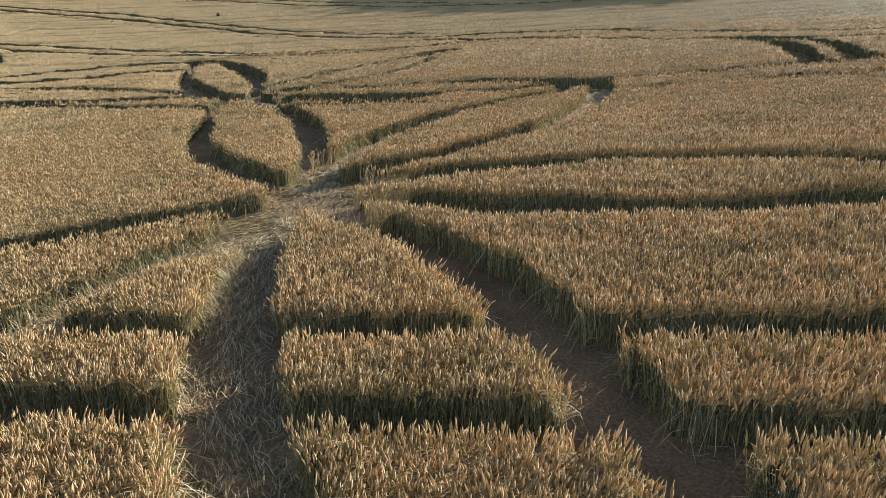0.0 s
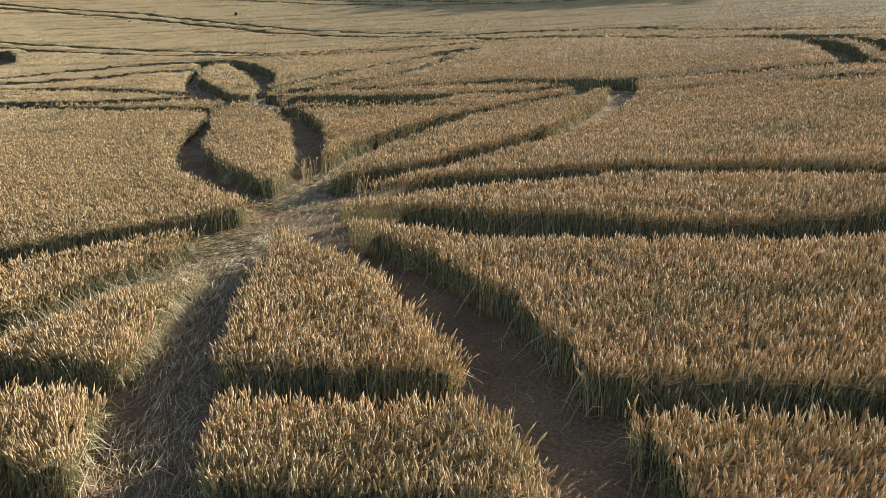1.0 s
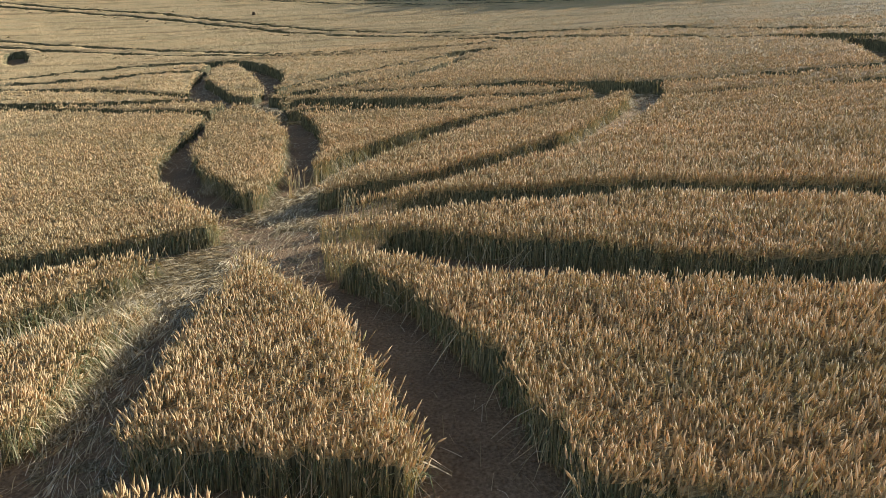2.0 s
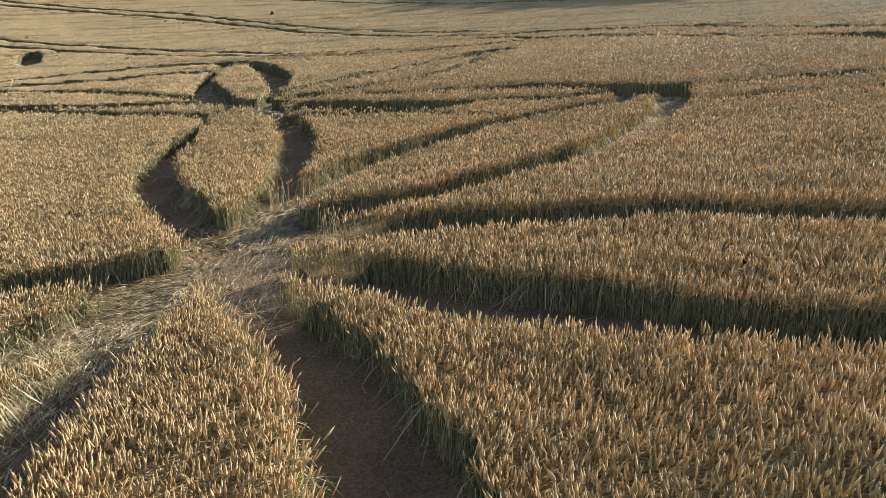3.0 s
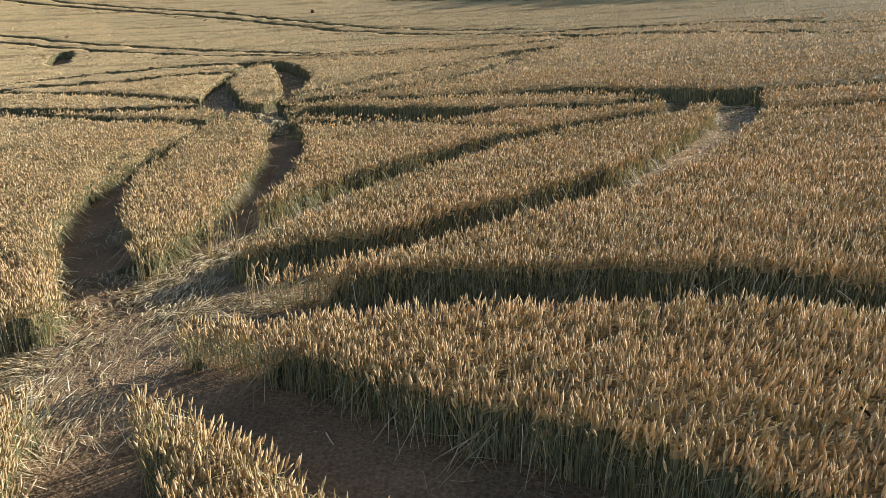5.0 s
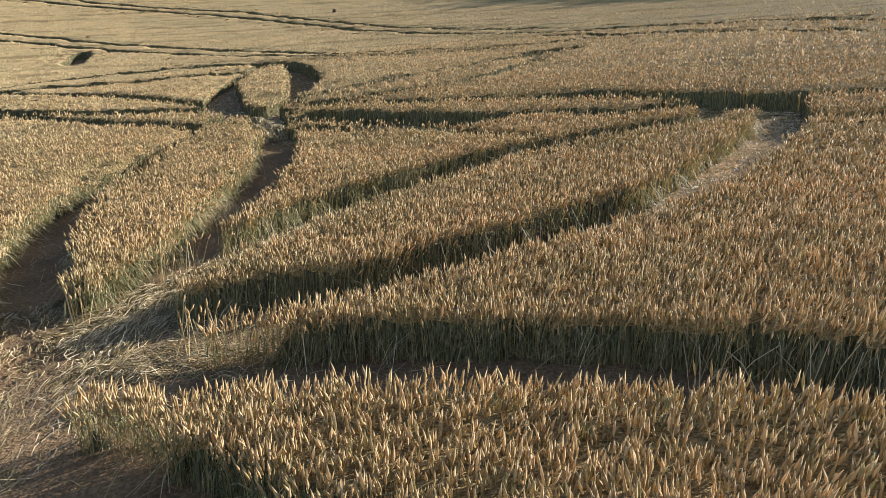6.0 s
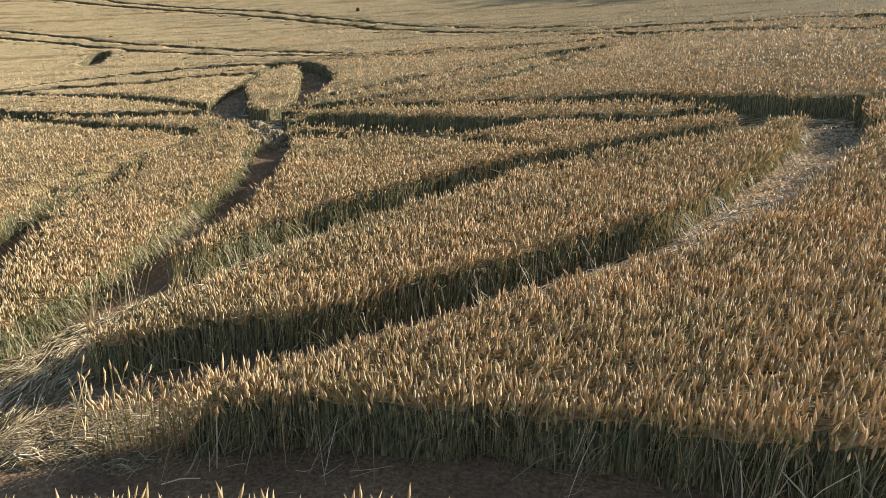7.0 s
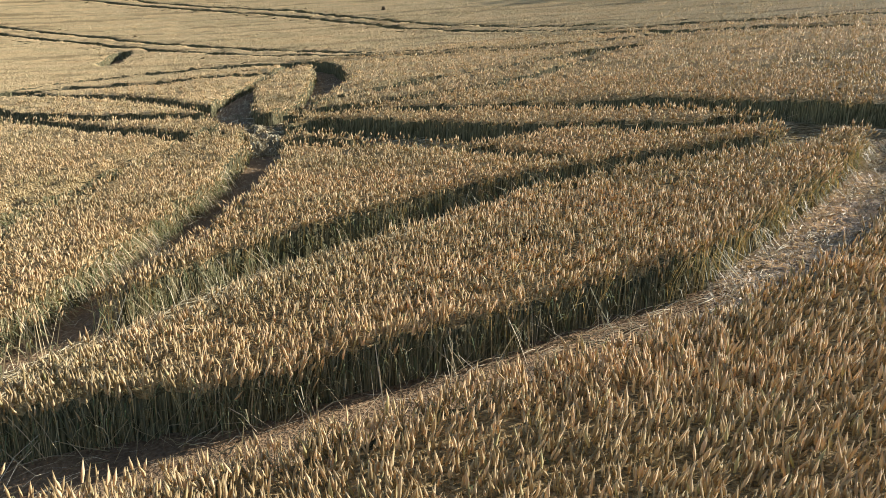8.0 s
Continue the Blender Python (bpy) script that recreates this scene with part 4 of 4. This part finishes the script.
def chaff_path():
    """Straw trodden short where the long swathe ends, thinned at the very end to stand in for shade."""
    x, y = rng.uniform(2.6, 7, 120000), rng.uniform(19.3, 27, 120000)
    ok = (lookup(edge, x, y) < 0.03) & (rng.uniform(0, 1, len(x)) < np.clip((y - 19.3) / 3, 0, 1) * np.clip((25.6 - y) / 1.6, 0.08, 1) * np.clip(0.7 + 0.5 * wave(x, y, 0.5, 39), 0.1, 1)) & (x > 2.6 + 0.2 * (y - 19))
    x, y = x[ok], y[ok]
    n = len(x)
    a, half = rng.uniform(0, 6.28, n), rng.uniform(0.012, 0.035, n)
    p = np.c_[x - half * np.cos(a), y - half * np.sin(a), land(x, y) + rng.uniform(0.012, 0.05, n)]
    q = np.c_[x + half * np.cos(a), y + half * np.sin(a), land(x, y) + rng.uniform(0.012, 0.05, n)]
    w = rng.uniform(0.006, 0.014, n)
    v, f = ribbons([p, q], [w, w], np.c_[-np.sin(a), np.cos(a), rng.normal(0, 0.8, n)])
    gx, gy = (v.ravel() for v in np.meshgrid(np.arange(2.0, 7.2, 0.1), np.arange(18.8, 27.2, 0.1)))
    cols, rows = len(np.arange(2.0, 7.2, 0.1)), len(np.arange(18.8, 27.2, 0.1))
    k = (np.arange(rows - 1)[:, None] * cols + np.arange(cols - 1)[None, :]).ravel()
    quads = np.c_[k, k + 1, k + cols + 1, k + cols]
    lies = (lookup(edge, gx, gy) < 0.08) & (gx > 2.5 + 0.2 * (gy - 19)) & (np.clip((gy - 18.8) / 2.5, 0, 1) - np.clip((gy - 24.2) / 1.2, 0, 0.8) + 0.35 * wave(gx, gy, 0.5, 47) > 0.4)
    gz = land(gx, gy) + np.where(lies, 0.016 + 0.012 * wave(gx, gy, 0.25, 48), -0.03)
    tagged(mesh_object("chaff", *picked(np.c_[gx, gy, gz], quads, lies[quads].any(1)), CHAFF_MAT), "pale mat of trodden chaff over the soil", "chaff", kind="stuff")
    tagged(mesh_object("chaff", v, f, CHAFF), "pale trodden chaff and husks on bare soil", "chaff", kind="stuff")


chaff_path()


# ---------------------------------------------------------------- single stalks left standing
def tuft(x, y, count, spread, seed, label):
    r = np.random.default_rng(seed)
    top = new("wheat_tuft")
    top.location = (x, y, float(land(x, y)))
    tagged(top, label, "wheat tuft", "single tufts of wheat")
    for _ in range(count):
        foot = np.array([[*r.normal(0, spread, 2), 0.0]])
        lean, tall, a = r.normal(0, 0.16, (1, 2)), r.uniform(0.34, 0.56), r.uniform(0, 6.28)
        neck = foot + np.c_[lean * tall, [[tall]]]
        way = np.c_[1.8 * lean, [[1.0]]]
        way /= np.linalg.norm(way)
        across, out, w = np.array([[math.cos(a), math.sin(a), 0]]), np.array([[math.sin(a), -math.cos(a), 0]]), np.array([0.0085])
        stalk = mesh_object("stalk", *ribbons([foot, 0.5 * (foot + neck), neck], [w, w, 0.8 * w], across), STRAW, top)
        mesh_object("ear", *spindles(neck, way, np.array([r.uniform(0.08, 0.11)]), np.array([0.012]), 3), EAR, stalk)
        start = foot + r.uniform(0.3, 0.8) * (neck - foot)
        mesh_object("leaf", *ribbons([start, start + 0.1 * out + [0, 0, 0.04], start + 0.17 * out - [0, 0, 0.08]], [0.7 * w, 1.4 * w, 0.2 * w], across), LEAF, stalk)


tuft(-3.28, 17.43, 11, 0.08, 61, "pale bent tuft of upright wheat on laid straw")
tuft(-3.25, 17.95, 14, 0.10, 62, "pale tuft of upright wheat beside a standing edge")
tuft(-1.72, 15.72, 14, 0.12, 63, "thin group of wheat stalks at a swathe's edge")
tuft(-3.62, 16.25, 10, 0.1, 64, "few wheat stalks standing beside the trodden ring")


def weed(x, y):
    """A dark dock plant gone to seed that stands over the ears."""
    top = new("dock_weed")
    top.location = (x, y, float(land(x, y)))
    tagged(top, "dark brown dock weed gone to seed above the wheat", "weed")
    bm = bmesh.new()
    for ang, lean in ((0.0, 0.05), (2.0, 0.16), (4.2, 0.14)):
        rings = []
        for k in range(5):
            h, w = 0.19 * k, 0.012 - 0.002 * k
            cx, cy = lean * h * math.cos(ang), lean * h * math.sin(ang)
            rings.append([bm.verts.new((cx + w * math.cos(j * 1.257), cy + w * math.sin(j * 1.257), h)) for j in range(5)])
        for one, two in zip(rings, rings[1:]):
            for j in range(5):
                bm.faces.new((one[j], one[(j + 1) % 5], two[(j + 1) % 5], two[j]))
    me = bpy.data.meshes.new("stalk")
    bm.to_mesh(me)
    bm.free()
    me.materials.append(BARK)
    new("stalk", me).parent = top
    r = np.random.default_rng(5)
    n = 420
    h = r.uniform(0.5, 0.8, n)
    a = r.uniform(0, 6.28, n)
    rad = r.uniform(0.0, 0.3, n) * (1.1 - h)
    base = np.c_[rad * np.cos(a), rad * np.sin(a), h]
    way = r.normal(0, 1, (n, 3))
    way /= np.linalg.norm(way, axis=1)[:, None]
    mesh_object("seed_head", *spindles(base, way, np.full(n, 0.06), np.full(n, 0.022), 2), BARK, top)


weed(-21.0, 67.6)


# ---------------------------------------------------------------- unseen trees on the brow, past the field's edge, added to shade the far crop
def tree(x, y, tall, seed):
    r = np.random.default_rng(seed)
    top = new("shade_tree")
    top.location = (x, y, float(land(x, y)))
    tagged(top, "broad dark green tree added out of view to shade the far wheat", "tree", "trees on the brow")
    bm = bmesh.new()
    knots = [(0, 0, 0), (0.15, 0.1, 0.18 * tall), (-0.1, 0.2, 0.4 * tall), (0.2, 0, 0.7 * tall)]

    def limb(points, thick):
        rings = []
        for k, p in enumerate(points):
            w = thick * (1 - 0.8 * k / (len(points) - 1))
            rings.append([bm.verts.new((p[0] + w * math.cos(j * 0.785), p[1] + w * math.sin(j * 0.785), p[2])) for j in range(8)])
        for one, two in zip(rings, rings[1:]):
            for j in range(8):
                bm.faces.new((one[j], one[(j + 1) % 8], two[(j + 1) % 8], two[j]))

    limb(knots, 0.05 * tall)
    for _ in range(9):
        a, h, l = r.uniform(0, 6.28), r.uniform(0.25, 0.6) * tall, r.uniform(0.2, 0.36) * tall
        limb([(0, 0, h), (0.5 * l * math.cos(a), 0.5 * l * math.sin(a), h + 0.3 * l), (l * math.cos(a), l * math.sin(a), h + 0.7 * l)], 0.016 * tall)
    me = bpy.data.meshes.new("trunk")
    bm.to_mesh(me)
    bm.free()
    me.materials.append(BARK)
    new("trunk", me).parent = top
    n = 2600
    clump = r.normal(0, 1, (70, 3))
    clump *= (r.uniform(0.35, 1, 70) ** 0.4 / np.linalg.norm(clump, axis=1))[:, None]
    clump = clump * [0.36 * tall, 0.36 * tall, 0.33 * tall] + [0, 0, 0.62 * tall]
    p = clump[r.integers(0, 70, n)] + r.normal(0, 0.05 * tall, (n, 3))
    d1 = r.normal(0, 1, (n, 3))
    d1 /= np.linalg.norm(d1, axis=1)[:, None]
    d2 = np.cross(d1, r.normal(0, 1, (n, 3)))
    d2 /= np.linalg.norm(d2, axis=1)[:, None]
    leaf = 0.047 * tall
    verts = np.stack([p - leaf * d1, p + 0.5 * leaf * d2, p + leaf * d1, p - 0.5 * leaf * d2], 1).reshape(-1, 3)
    mesh_object("crown", verts, np.arange(n)[:, None] * 4 + [[0, 1, 2, 3]], FOLIAGE, top)


BROW = [(13.5, 94.9), (16, 92.4), (18.3, 89.9), (20.5, 87.6), (23, 86.1), (25.6, 84.9), (28, 84.4), (30.4, 84.1), (33, 83.4), (35.5, 82.9), (38.5, 82.4), (41.5, 81.9)]
for number, (x, y) in enumerate(BROW):
    tree(x + 6.6, y + 5.6, 12 + 0.4 * (number % 3), 40 + number)
